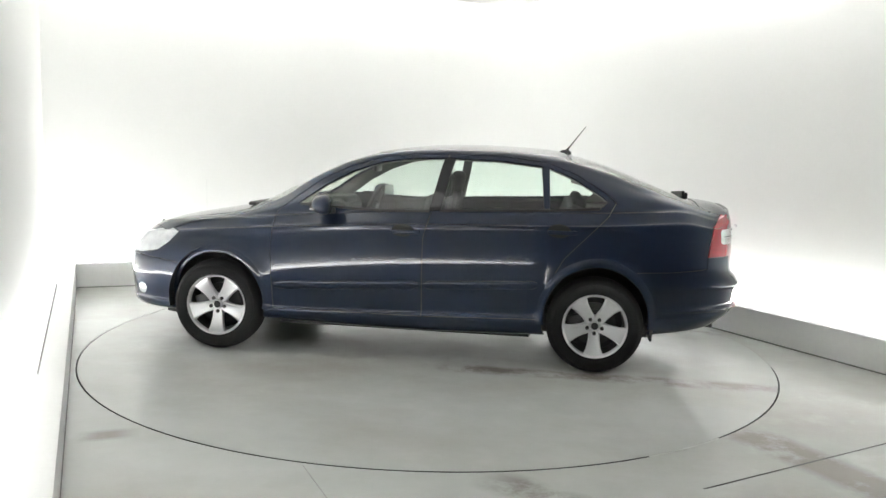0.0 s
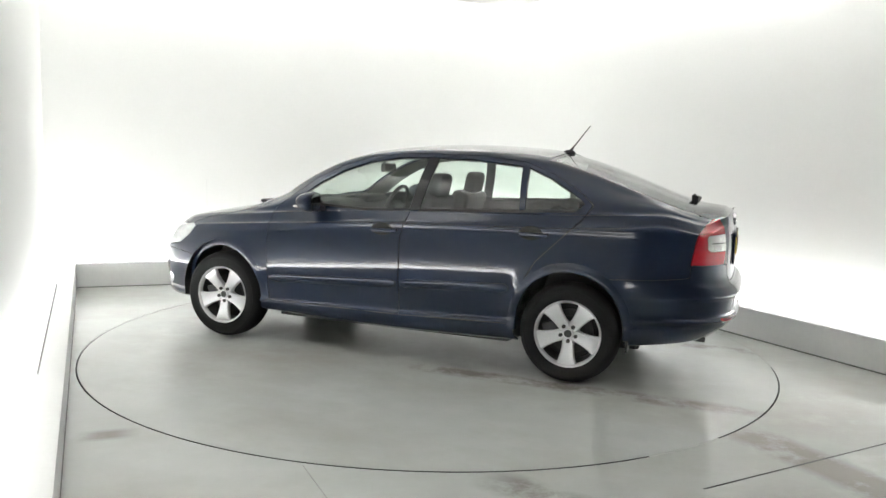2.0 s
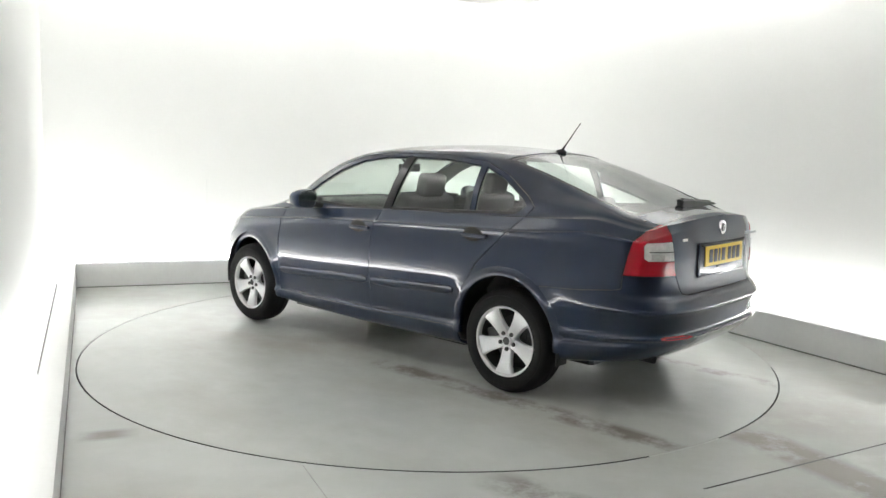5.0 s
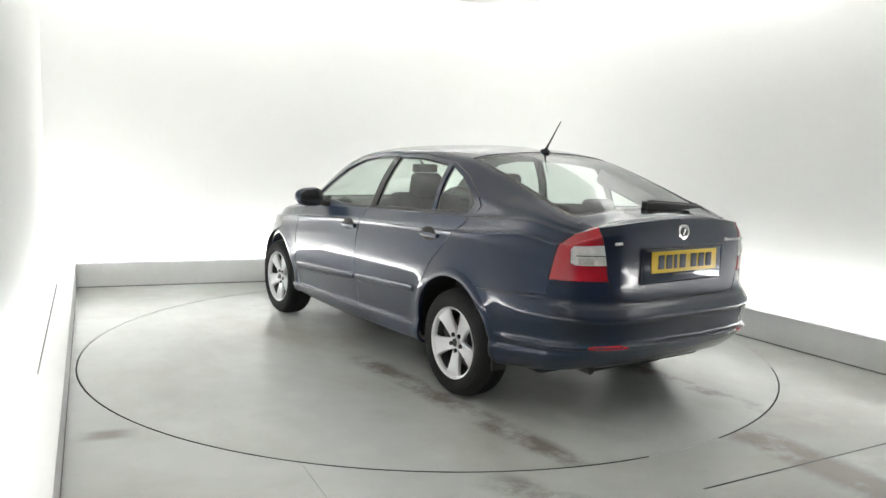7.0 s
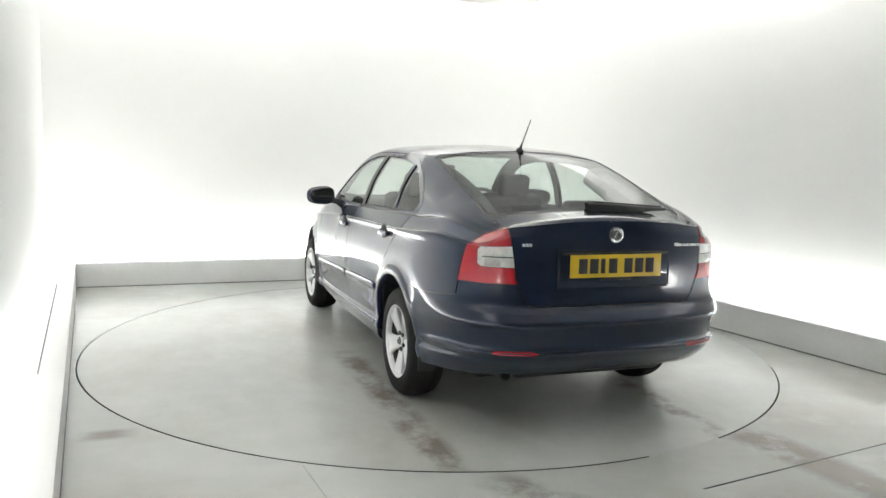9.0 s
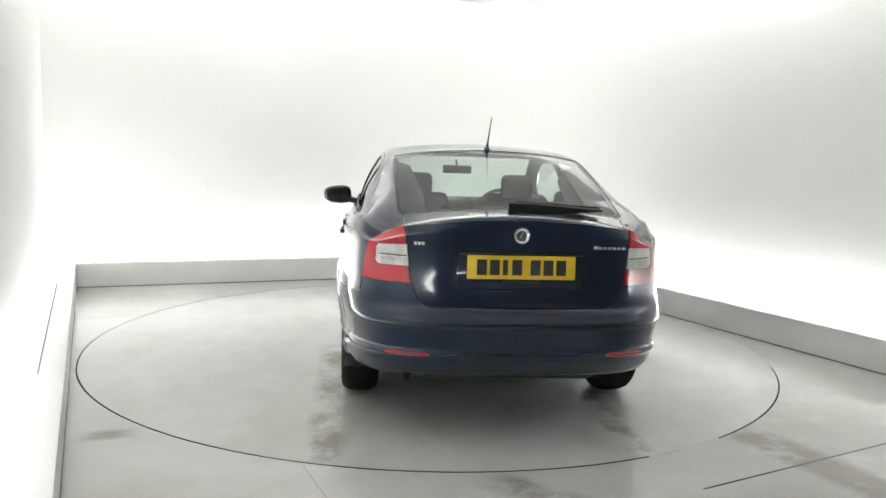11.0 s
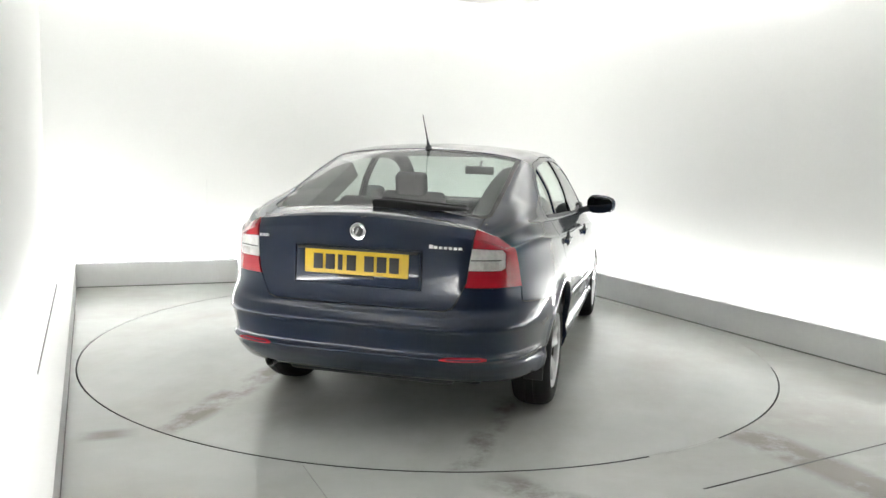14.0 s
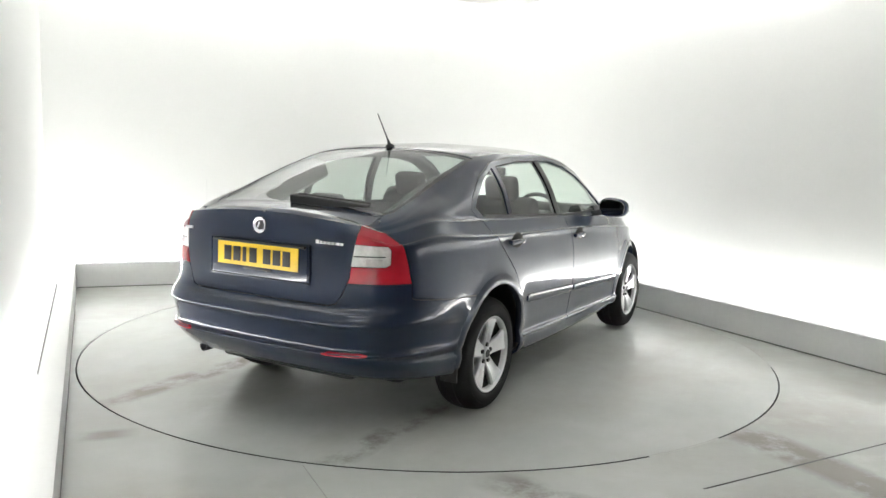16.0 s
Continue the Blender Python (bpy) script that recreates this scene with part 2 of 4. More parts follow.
def plinth(name, p, q, p2, q2):
    """A low wall between the floor and the light trough."""
    bm = bmesh.new()
    prism(bm, [tuple(p), tuple(q), tuple(q2), tuple(p2)], 0.0, PLINTH_H)
    bmesh.ops.bevel(bm, geom=[e for e in bm.edges], offset=0.006, segments=2, affect="EDGES")
    return part(name, bm, PLINTH, label="low white painted plinth hiding a light trough", kind="structure", category="plinth")


P4 = grown(PLINTH_T, (1, 1, 0, 1))
plinth("plinth_back", A, B, P4[0], P4[1])
plinth("plinth_right", B, C, P4[1], P4[2])
plinth("plinth_left", D, A, P4[3], P4[0])

# the shadow gap under each plinth, drawn as a dark grey strip
for p, q in ((A, B), (B, C), (D, A)):
    bm = bmesh.new()
    t = (q - p).normalized()
    s_in = Vector((t.y, -t.x)) * 0.004
    prism(bm, [tuple(p + t * 0.01), tuple(q - t * 0.01), tuple(q - t * 0.01 + s_in), tuple(p + t * 0.01 + s_in)], 0.0005, 0.009)
    part("foot_shade_strip", bm, FOOT_SHADE, label="thin grey strip standing in for the shadow gap at the plinth foot", kind="structure", category="trim")

# a dark joint along the top of the left plinth's outer edge
bm = bmesh.new()
for y0, y1 in ((0.57, -1.9),):
    e0 = P4[0] + (P4[3] - P4[0]) * ((P4[0].y - y0) / (P4[0].y - P4[3].y))
    e1 = P4[0] + (P4[3] - P4[0]) * ((P4[0].y - y1) / (P4[0].y - P4[3].y))
    t = (e1 - e0).normalized()
    nrm = Vector((-t.y, t.x))
    prism(bm, [tuple(e0 + nrm * 0.028), tuple(e1 + nrm * 0.028), tuple(e1 + nrm * 0.034), tuple(e0 + nrm * 0.034)], PLINTH_H - 0.004, PLINTH_H + 0.003)
part("trim", bm, SEAM, label="thin dark joint along the plinth top", kind="structure", category="trim")


def light_tube(name, pts, z, r, mat, label, group):
    bm = bmesh.new()
    for p, q in zip(pts, pts[1:]):
        tube(bm, (p.x, p.y, z), (q.x, q.y, z), r, n=8)
    ob = part(name, bm, mat, label=label, category="tube light", group=group)
    return ob


T4 = grown(0.27, (1, 1, 0, 0.77))
for p, q in ((T4[0], T4[1]), (T4[1], T4[2]), (T4[3], T4[0])):
    d = (q - p).normalized() * 0.06
    light_tube("tube_light", [p + d, q - d], 0.218, 0.03, TUBE_LOW, "glowing white tube light lying behind the plinth", "trough lights")
K4 = grown(-0.42)
for i in (0, 1, 3):
    p, q = K4[i], K4[(i + 1) % 4]
    d = (q - p).normalized() * 0.06
    light_tube("tube_light", [p + d, q - d], RAFT_Z + 0.17, 0.02, TUBE_HIGH, "glowing white tube light above the ceiling raft", "cove lights")

# the roof slab over the booth and the raft hung under it
bm = bmesh.new()
prism(bm, [tuple(p) for p in grown(0.6)], WALL_H, WALL_H + 0.1)
part("ceiling", bm, WALL, label="white ceiling slab above a light cove", kind="structure", category="ceiling")
bm = bmesh.new()
prism(bm, [tuple(p) for p in grown(-0.24)], RAFT_Z, RAFT_Z + 0.06)
part("ceiling_raft", bm, CEILING, label="flat grey suspended ceiling raft with glowing edges", kind="structure", category="ceiling")

# a short hairline seam in the back wall's lining
bm = bmesh.new()
run = (B - A).normalized()
at = A + run * 1.245 + Vector((-run.y, run.x)) * (SETBACK - 0.001)
rbox(bm, (0.004, 0.003, 0.52), (at.x, at.y, 0.78), 0.0, 1, pose(0, 0, 0, 0, 0, math.degrees(math.atan2(run.y, run.x))))
part("wall_seam", bm, HAIRLINE_WALL, label="faint vertical seam in the white wall", kind="structure", category="trim")

# ---- floor, turntable and joints ----
R_TABLE, R_HOLE = 2.414, 2.4225
bm = bmesh.new()
outer = [tuple(p) for p in grown(0.5)]
N = 180
ring = [bm.verts.new((R_HOLE * math.cos(2 * math.pi * i / N), R_HOLE * math.sin(2 * math.pi * i / N), 0)) for i in range(N)]


def to_edge(ang):
    """Where a ray from the middle meets the floor's border."""
    d = Vector((math.cos(ang), math.sin(ang)))
    best = 1e9
    for i in range(4):
        p, q = Vector(outer[i]), Vector(outer[(i + 1) % 4])
        e = q - p
        den = d.x * e.y - d.y * e.x
        if abs(den) < 1e-9:
            continue
        s = (p.x * e.y - p.y * e.x) / den
        u = (p.x * d.y - p.y * d.x) / den
        if s > 0 and -1e-6 <= u <= 1 + 1e-6:
            best = min(best, s)
    return d * best


rim = [bm.verts.new((*to_edge(2 * math.pi * i / N), 0)) for i in range(N)]
low = [bm.verts.new((v.co.x, v.co.y, -0.08)) for v in ring]
for i in range(N):
    j = (i + 1) % N
    bm.faces.new((ring[i], rim[i], rim[j], ring[j]))
    bm.faces.new((low[i], ring[i], ring[j], low[j]))
bmesh.ops.recalc_face_normals(bm, faces=bm.faces)
for f in bm.faces:
    if abs(f.normal.z) > 0.5 and f.normal.z < 0:
        bmesh.ops.reverse_faces(bm, faces=bm.faces[:])
        break
part("floor", bm, FLOOR, label="pale grey sealed concrete floor with brown tyre dirt", kind="structure", category="floor", smooth=False)
bm = bmesh.new()
bmesh.ops.create_circle(bm, cap_ends=True, segments=64, radius=2.6, matrix=pose(0, 0, -0.08))
part("floor_pit", bm, PIT, label="dark pit under the turntable", kind="structure", category="floor")

bm = bmesh.new()
bmesh.ops.create_cone(bm, cap_ends=True, segments=180, radius1=R_TABLE, radius2=R_TABLE, depth=0.06, matrix=pose(0, 0, -0.03))
turntable = new("turntable")
tagged(turntable, "round pale grey concrete turntable with dirty tyre tracks", "turntable")
part("deck", bm, DECK, turntable)
# dark band: the shade in the gap is put into the edge's colour
bm = bmesh.new()
rings = [[bm.verts.new((r * math.cos(2 * math.pi * i / 180), r * math.sin(2 * math.pi * i / 180), z)) for i in range(180)] for r, z in ((R_TABLE - 0.001, 0.0012), (R_TABLE + 0.002, 0.0012), (R_TABLE + 0.002, -0.065))]
for p, q in zip(rings, rings[1:]):
    for i in range(180):
        bm.faces.new((p[i], q[i], q[(i + 1) % 180], p[(i + 1) % 180]))
bmesh.ops.recalc_face_normals(bm, faces=bm.faces)
part("edge_band", bm, EDGE, turntable, "dark edge band carrying the gap's shade")

bm = bmesh.new()


def joint(p, q, w):
    p, q = Vector(p), Vector(q)
    t = (q - p).normalized()
    s = Vector((-t.y, t.x)) * w / 2
    prism(bm, [tuple(p - s), tuple(q - s), tuple(q + s), tuple(p + s)], -0.01, 0.0015)


joint((1.203, -2.524), (3.3, -1.41), 0.008)
part("floor_joint", bm, SEAM, label="thin dark joint between floor slabs", kind="structure", category="floor joint")
bm = bmesh.new()
joint((-0.556, -2.385), (0.02, -3.6), 0.004)
part("floor_joint", bm, HAIRLINE, label="faint hairline crack in the floor", kind="structure", category="floor joint")


# pale arcs added over the gap where its dark line fades out
for a0, a1 in ((-64.0, -52.0), (-12.0, 47.0)):
    bm = bmesh.new()
    arc = [radians(a0 + (a1 - a0) * i / 60) for i in range(61)]
    ends = [[bm.verts.new((rr * math.cos(a), rr * math.sin(a), zz)) for a in arc] for rr, zz in ((R_TABLE - 0.003, 0.0014), (R_TABLE - 0.001, 0.0024), (R_HOLE - 0.0025, 0.0024), (R_HOLE + 0.001, 0.0006))]
    for p, q in zip(ends, ends[1:]):
        for i in range(60):
            bm.faces.new((p[i], q[i], q[i + 1], p[i + 1]))
    bmesh.ops.recalc_face_normals(bm, faces=bm.faces)
    part("gap_filler", bm, FLOOR, label="pale arc covering part of the gap round the turntable", kind="structure", category="floor joint")


# ---- the car: body surface ----
def hermite(xs, ys):
    """A smooth curve through a table."""
    order = np.argsort(xs)
    xs, ys = np.array(xs, float)[order], np.array(ys, float)[order]
    d = np.diff(ys) / np.diff(xs)
    m = np.concatenate(([d[0]], np.where(d[1:] * d[:-1] > 0, 2 * d[1:] * d[:-1] / (d[1:] + d[:-1] + 1e-12), 0), [d[-1]]))

    def f(x):
        x = min(max(x, xs[0]), xs[-1])
        i = min(int(np.searchsorted(xs, x, "right")) - 1, len(xs) - 2)
        h = xs[i + 1] - xs[i]
        t = (x - xs[i]) / h
        return float((2 * t**3 - 3 * t**2 + 1) * ys[i] + (t**3 - 2 * t**2 + t) * h * m[i] + (-2 * t**3 + 3 * t**2) * ys[i + 1] + (t**3 - t**2) * h * m[i + 1])

    return f


ZX = (2.2, 1.3, 0.0, -1.3, -2.3)
# half width, rear end, front end, heights at ZX
ROWS = (
    (0.790, 2.030, 2.02, (0.19, 0.23, 0.21, 0.24, 0.318)),
    (0.842, 2.120, 2.13, (0.21, 0.25, 0.235, 0.265, 0.336)),
    (0.862, 2.180, 2.175, (0.245, 0.270, 0.285, 0.32, 0.372)),
    (0.864, 2.226, 2.190, (0.28, 0.302, 0.330, 0.365, 0.410)),
    (0.851, 2.252, 2.192, (0.30, 0.320, 0.348, 0.388, 0.441)),
    (0.860, 2.266, 2.198, (0.36, 0.400, 0.410, 0.428, 0.461)),
    (0.868, 2.247, 2.201, (0.40, 0.450, 0.465, 0.475, 0.480)),
    (0.877, 2.263, 2.204, (0.44, 0.495, 0.510, 0.540, 0.574)),
    (0.8835, 2.276, 2.205, (0.48, 0.545, 0.565, 0.59, 0.606)),
    (0.886, 2.250, 2.195, (0.57, 0.630, 0.680, 0.675, 0.645)),
    (0.882, 2.212, 2.170, (0.64, 0.710, 0.775, 0.78, 0.692)),
    (0.8665, 2.207, 2.130, (0.70, 0.780, 0.885, 0.922, 0.90)),
    (0.8665, 2.195, 2.085, (0.735, 0.835, 0.925, 0.968, 1.030)),
    (0.846, 2.189, 2.060, (0.75, 0.848, 0.938, 0.981, 1.075)),
    (0.813, 2.180, 1.990, (0.785, 0.905, 1.005, 1.05, 1.106)),
)
# behind the rear wheels the bumper's two creases run on along the flanks
FLANK = (0, 0, 0, 0, 0.003, 0.011, -0.004, 0.0, 0.003, 0, 0, 0, 0, 0, 0)
DECK_DROP = (0, 0, 0, 0, 0, 0, 0, 0, 0, 0, 0, 0.15, 0.55, 0.9, 1.0)
ROOF_MID = hermite((2.0, 1.87, 1.68, 1.49, 1.3, 1.18, 0.95, 0.7, 0.45, 0.3, 0.1, -0.2, -0.5, -0.89, -1.06, -1.23, -1.39, -1.56, -1.75, -1.9, -1.97, -2.05, -2.2),
                   (0.80, 0.86, 0.90, 0.935, 0.97, 1.0, 1.13, 1.25, 1.35, 1.398, 1.436, 1.464, 1.469, 1.455, 1.434, 1.393, 1.342, 1.28, 1.205, 1.149, 1.130, 1.122, 1.098))
RAIL_Z = hermite((2.0, 1.3, 1.05, 0.93, 0.74, 0.58, 0.42, 0.18, -0.2, -0.6, -1.0, -1.3, -1.6, -1.85, -2.0, -2.2),
                 (0.79, 0.93, 0.99, 1.03, 1.155, 1.245, 1.315, 1.378, 1.41, 1.41, 1.378, 1.305, 1.205, 1.128, 1.116, 1.117))
RAIL_Y = hermite((2.0, 1.3, 0.93, 0.74, 0.58, 0.42, 0.18, -0.2, -0.6, -1.0, -1.3, -1.6, -1.9, -2.2),
                 (0.60, 0.66, 0.69, 0.665, 0.645, 0.63, 0.612, 0.605, 0.605, 0.605, 0.61, 0.625, 0.65, 0.66))
AXLES = (1.289, -1.289)
HUB_Z = 0.312


def catmull(pts, n):
    """A smooth line through points, evenly shared between them."""
    pts = [Vector(p) for p in pts]
    out = []
    m = len(pts) - 1
    for j in range(n + 1):
        u = j / n * m
        i = min(int(u), m - 1)
        t = u - i
        p1, p2 = pts[i], pts[i + 1]
        p0 = pts[i - 1] if i else p1 * 2 - p2
        p3 = pts[i + 2] if i + 2 <= m else p2 * 2 - p1
        out.append(0.5 * (2 * p1 + (p2 - p0) * t + (2 * p0 - 5 * p1 + 4 * p2 - p3) * t * t + (3 * p1 - p0 - 3 * p2 + p3) * t**3))
    return out


def body_half():
    """The left half of the outer skin, from the sill to the middle of the roof."""
    nr, nf = 5.9, 3.3
    phi = np.linspace(0, math.pi / 2, 200001)
    xr, yr = -2.3 * np.cos(phi) ** (2 / nr), 0.88 * np.sin(phi) ** (2 / nr)
    xf, yf = 2.18 * np.cos(phi[::-1]) ** (2 / nf), 0.88 * np.sin(phi[::-1]) ** (2 / nf)
    X, Y = np.concatenate((xr, xf[1:])), np.concatenate((yr, yf[1:]))
    X[0], Y[0], X[-1], Y[-1] = -2.3, 0, 2.18, 0
    arc = np.concatenate(([0], np.cumsum(np.hypot(np.diff(X), np.diff(Y)))))
    cols = 176
    pick = np.searchsorted(arc, np.linspace(0, arc[-1], cols + 1)).clip(0, len(X) - 1)
    unit = [(X[i] / (2.3 if X[i] < 0 else 2.18), Y[i] / 0.88) for i in pick]
    unit[0], unit[-1] = (-1, 0), (1, 0)
    heights = [hermite(ZX, r[3]) for r in ROWS]
    bm = bmesh.new()
    grid = []
    for ux, uy in unit:
        pts = []
        for i, ((b, ar, af, _), zf) in enumerate(zip(ROWS, heights)):
            x, vy = ux * (ar if ux < 0 else af), uy
            if ux < 0:
                n = 5.7
                k = (abs(ux) ** n + uy**n) ** (-1 / n)
                x, vy = x * k, uy * k
                # the tail is gently bowed in plan
                x += 0.02 * min(1, vy * b / 0.6) ** 2 * max(0, (-x / ar - 0.7) / 0.3)
                b += FLANK[i] * min(1, max(0, (-1.60 - x) / 0.30))
            z = zf(x)
            y = vy * b
            if x < -1.75:
                fall = (0.037 * (y / 0.555) ** 2 + 0.25 * max(0, y - 0.56)) * min(1, (-1.75 - x) / 0.3) ** 2
                z -= DECK_DROP[i] * fall
            else:
                fall = 0.0
            pts.append(Vector((x, y, z)))
        line = catmull(pts, 84)
        x0, ye, ze = pts[-1]
        zr, zc = RAIL_Z(x0) - fall, ROOF_MID(x0)
        wr = min(RAIL_Y(x0), 0.9 * ye)
        zc = max(zc, ze + 0.001)
        zc = ze + (zc - ze) * min(1, max(0, (x0 + 2.181) / 0.05))
        k = min(1, max(0, (zr - ze) / 0.16))
        p1 = Vector((x0, ye - 0.03 * min(1, ye / 0.3), ze + 0.014))
        rail = Vector((x0, wr + 0.022 * k, zr - 0.035 * k))
        if k < 1:
            rail.z = rail.z * k + (1 - k) * max(zr, ze + (zc - ze) * 0.4)
        mid = (p1 + rail) / 2 + Vector((0, 0.018, 0.006)) * k
        p4 = Vector((x0, wr - 0.06 * k - (1 - k) * 0.1 * wr, max(zr + 0.016 * k, rail.z + (zc - rail.z) * 0.3)))
        p5 = Vector((x0, wr * 0.5, p4.z + 0.72 * (zc - p4.z)))
        p6 = Vector((x0, 0, zc))
        top = catmull([pts[-1], p1, mid, rail, p4, p5, p6], 36)[1:]
        # towards both ends the top flattens into one plain crown
        f = min(1, max(0, (x0 + 2.17) / 0.2)) * min(1, max(0, (1.97 - x0) / 0.2))
        for p in top:
            plain = ze + (zc - ze) * (1 - min(1, p.y / max(ye, 1e-3)) ** 2)
            p.z = plain + (p.z - plain) * f
            if ye < 1e-3:
                p.y, p.z = 0, ze
        line += top
        line[-1].y = 0
        grid.append(line)
    # slight flare round the wheel arches
    for line in grid:
        for p in line:
            for ax in AXLES:
                r = math.hypot(p.x - ax, p.z - 0.35)
                if p.y > 0.5 and p.z < 0.85:
                    p.y += 0.011 * math.exp(-(((r - 0.37) / 0.045) ** 2)) * min(1, (p.y - 0.5) / 0.25)
    vs = [[bm.verts.new(p) for p in line] for line in grid]
    for a, b in zip(vs, vs[1:]):
        for i in range(len(a) - 1):
            bm.faces.new((a[i], b[i], b[i + 1], a[i + 1]))
    bmesh.ops.remove_doubles(bm, verts=bm.verts, dist=1e-5)
    bmesh.ops.recalc_face_normals(bm, faces=bm.faces)
    test = max(bm.faces, key=lambda f: f.calc_center_median().z)
    if test.normal.z < 0:
        bmesh.ops.reverse_faces(bm, faces=bm.faces)
    return bm


def inside(p, poly):
    hit, n = False, len(poly)
    for i in range(n):
        (x0, y0), (x1, y1) = poly[i], poly[(i + 1) % n]
        if (y0 > p[1]) != (y1 > p[1]) and p[0] < (x1 - x0) * (p[1] - y0) / (y1 - y0) + x0:
            hit = not hit
    return hit


def cut(bm, poly, axes, want):
    """Cut edges into the skin along a polygon that is drawn in the plane of two axes."""
    i, j = axes
    k = 3 - i - j
    for s in range(len(poly)):
        p, q = poly[s], poly[(s + 1) % len(poly)]
        lo = [min(p[c], q[c]) - 0.004 for c in (0, 1)]
        hi = [max(p[c], q[c]) + 0.004 for c in (0, 1)]
        faces = []
        for f in bm.faces:
            if not want(f.calc_center_median()):
                continue
            a = [v.co[i] for v in f.verts]
            b = [v.co[j] for v in f.verts]
            if max(a) > lo[0] and min(a) < hi[0] and max(b) > lo[1] and min(b) < hi[1]:
                faces.append(f)
        if not faces:
            continue
        co, no = Vector((0, 0, 0)), Vector((0, 0, 0))
        co[i], co[j] = p
        no[i], no[j] = q[1] - p[1], p[0] - q[0]
        no.normalize()
        es = {e for f in faces for e in f.edges}
        vs = {v for f in faces for v in f.verts}
        bmesh.ops.bisect_plane(bm, geom=list(vs) + list(es) + faces, dist=1e-5, plane_co=co, plane_no=no)


def ellipse(cx, cz, rx, rz, n=36):
    return [(cx + rx * math.cos(2 * math.pi * i / n), cz + rz * math.sin(2 * math.pi * i / n)) for i in range(n)]


SIDE, TOP, REAR = (0, 2), (0, 1), (1, 2)
ARCH_F, ARCH_R = ellipse(1.289, 0.352, 0.345, 0.345), ellipse(-1.289, 0.362, 0.350, 0.362)
WIN_F = [(0.735, 1.035), (0.56, 1.165), (0.38, 1.262), (0.18, 1.332), (-0.05, 1.364), (-0.245, 1.369), (-0.17, 1.022), (0.2, 1.012)]
WIN_R = [(-0.318, 1.370), (-0.6, 1.366), (-0.90, 1.337), (-0.925, 1.056), (-0.5, 1.04), (-0.243, 1.027)]
WIN_Q = [(-0.953, 1.328), (-1.10, 1.270), (-1.28, 1.165), (-1.335, 1.120), (-1.29, 1.078), (-0.968, 1.058)]
DOOR_F = [(0.885, 0.32), (0.90, 0.75), (0.885, 0.975), (0.80, 1.045), (0.60, 1.198), (0.40, 1.296), (0.18, 1.364), (-0.05, 1.392), (-0.275, 1.397), (-0.19, 1.02), (-0.145, 0.85), (-0.145, 0.32)]
DOOR_R = [(-0.145, 0.32), (-0.145, 0.85), (-0.19, 1.02), (-0.275, 1.397), (-0.62, 1.394), (-0.93, 1.362), (-1.13, 1.288), (-1.33, 1.170), (-1.39, 1.115), (-1.34, 1.03), (-1.07, 0.755), (-0.985, 0.60), (-0.935, 0.45), (-0.91, 0.345)]
PILLAR = [(-0.275, 1.372), (-0.318, 1.370), (-0.243, 1.027), (-0.19, 1.022)]
PILLAR_F = [(-0.245, 1.369), (-0.275, 1.372), (-0.19, 1.022), (-0.17, 1.022)]
BACKLIGHT = [(-1.075, -0.1), (-1.075, 0.30), (-1.055, 0.568), (-1.5, 0.583), (-1.90, 0.582), (-1.942, 0.55), (-1.962, 0.3), (-1.962, -0.1)]
BACKLIGHT_CLEAR = [(-1.105, -0.1), (-1.105, 0.30), (-1.09, 0.545), (-1.5, 0.562), (-1.88, 0.562), (-1.915, 0.535), (-1.93, 0.3), (-1.93, -0.1)]
SCREEN = [(0.30, -0.1), (0.28, 0.3), (0.20, 0.555), (0.55, 0.60), (0.93, 0.665), (1.10, 0.5), (1.17, 0.3), (1.2, -0.1)]
LID = [(-0.1, 0.680), (0.43, 0.680), (0.466, 0.690), (0.484, 0.715), (0.508, 0.765), (0.529, 0.82), (0.546, 0.96), (0.556, 1.075), (0.56, 1.3), (-0.1, 1.3)]
LAMP = [(-1.985, 0.790), (-2.0, 0.90), (-2.018, 0.985), (-2.045, 1.022), (-2.10, 1.075), (-2.5, 1.075), (-2.5, 0.790)]
LENS = [(0.40, 0.872), (0.675, 0.872), (0.690, 0.885), (0.688, 0.950), (0.676, 0.966), (0.40, 0.982)]
BUMPER_R = [(-1.50, 0.682), (-1.75, 0.692), (-1.96, 0.712), (-1.985, 0.720), (-1.985, 0.788), (-2.6, 0.788), (-2.6, 0.1), (-1.50, 0.1)]
BUMPER_F = [(1.50, 0.575), (1.80, 0.60), (2.4, 0.62), (2.4, 0.1), (1.50, 0.1)]
HEADLAMP = [(1.955, 0.625), (1.80, 0.655), (1.70, 0.72), (1.62, 0.80), (1.70, 0.818), (1.90, 0.785), (2.3, 0.74), (2.3, 0.60)]
BONNET = [(1.16, -0.1), (1.05, 0.58), (0.95, 0.705), (1.35, 0.735), (1.75, 0.66), (1.96, 0.42), (2.0, -0.1)]

side = lambda c: c.y > 0.40
half = body_half()
for poly in (ARCH_F, ARCH_R):
    cut(half, poly, SIDE, lambda c: c.y > 0.3 and c.z < 0.85)
for poly in (WIN_F, WIN_R, WIN_Q, DOOR_F, DOOR_R, PILLAR):
    cut(half, poly, SIDE, side)
cut(half, BACKLIGHT, TOP, lambda c: c.x < -0.9 and c.z > 1.085)
cut(half, BACKLIGHT_CLEAR, TOP, lambda c: c.x < -0.9 and c.z > 1.085)
cut(half, SCREEN, TOP, lambda c: 0.1 < c.x < 1.3 and c.z > 0.9)
cut(half, BONNET, TOP, lambda c: c.x > 0.9 and c.z > 0.74)
cut(half, LID, REAR, lambda c: c.x < -1.9)
cut(half, LAMP, SIDE, lambda c: c.x < -1.93 and c.y > 0.5)
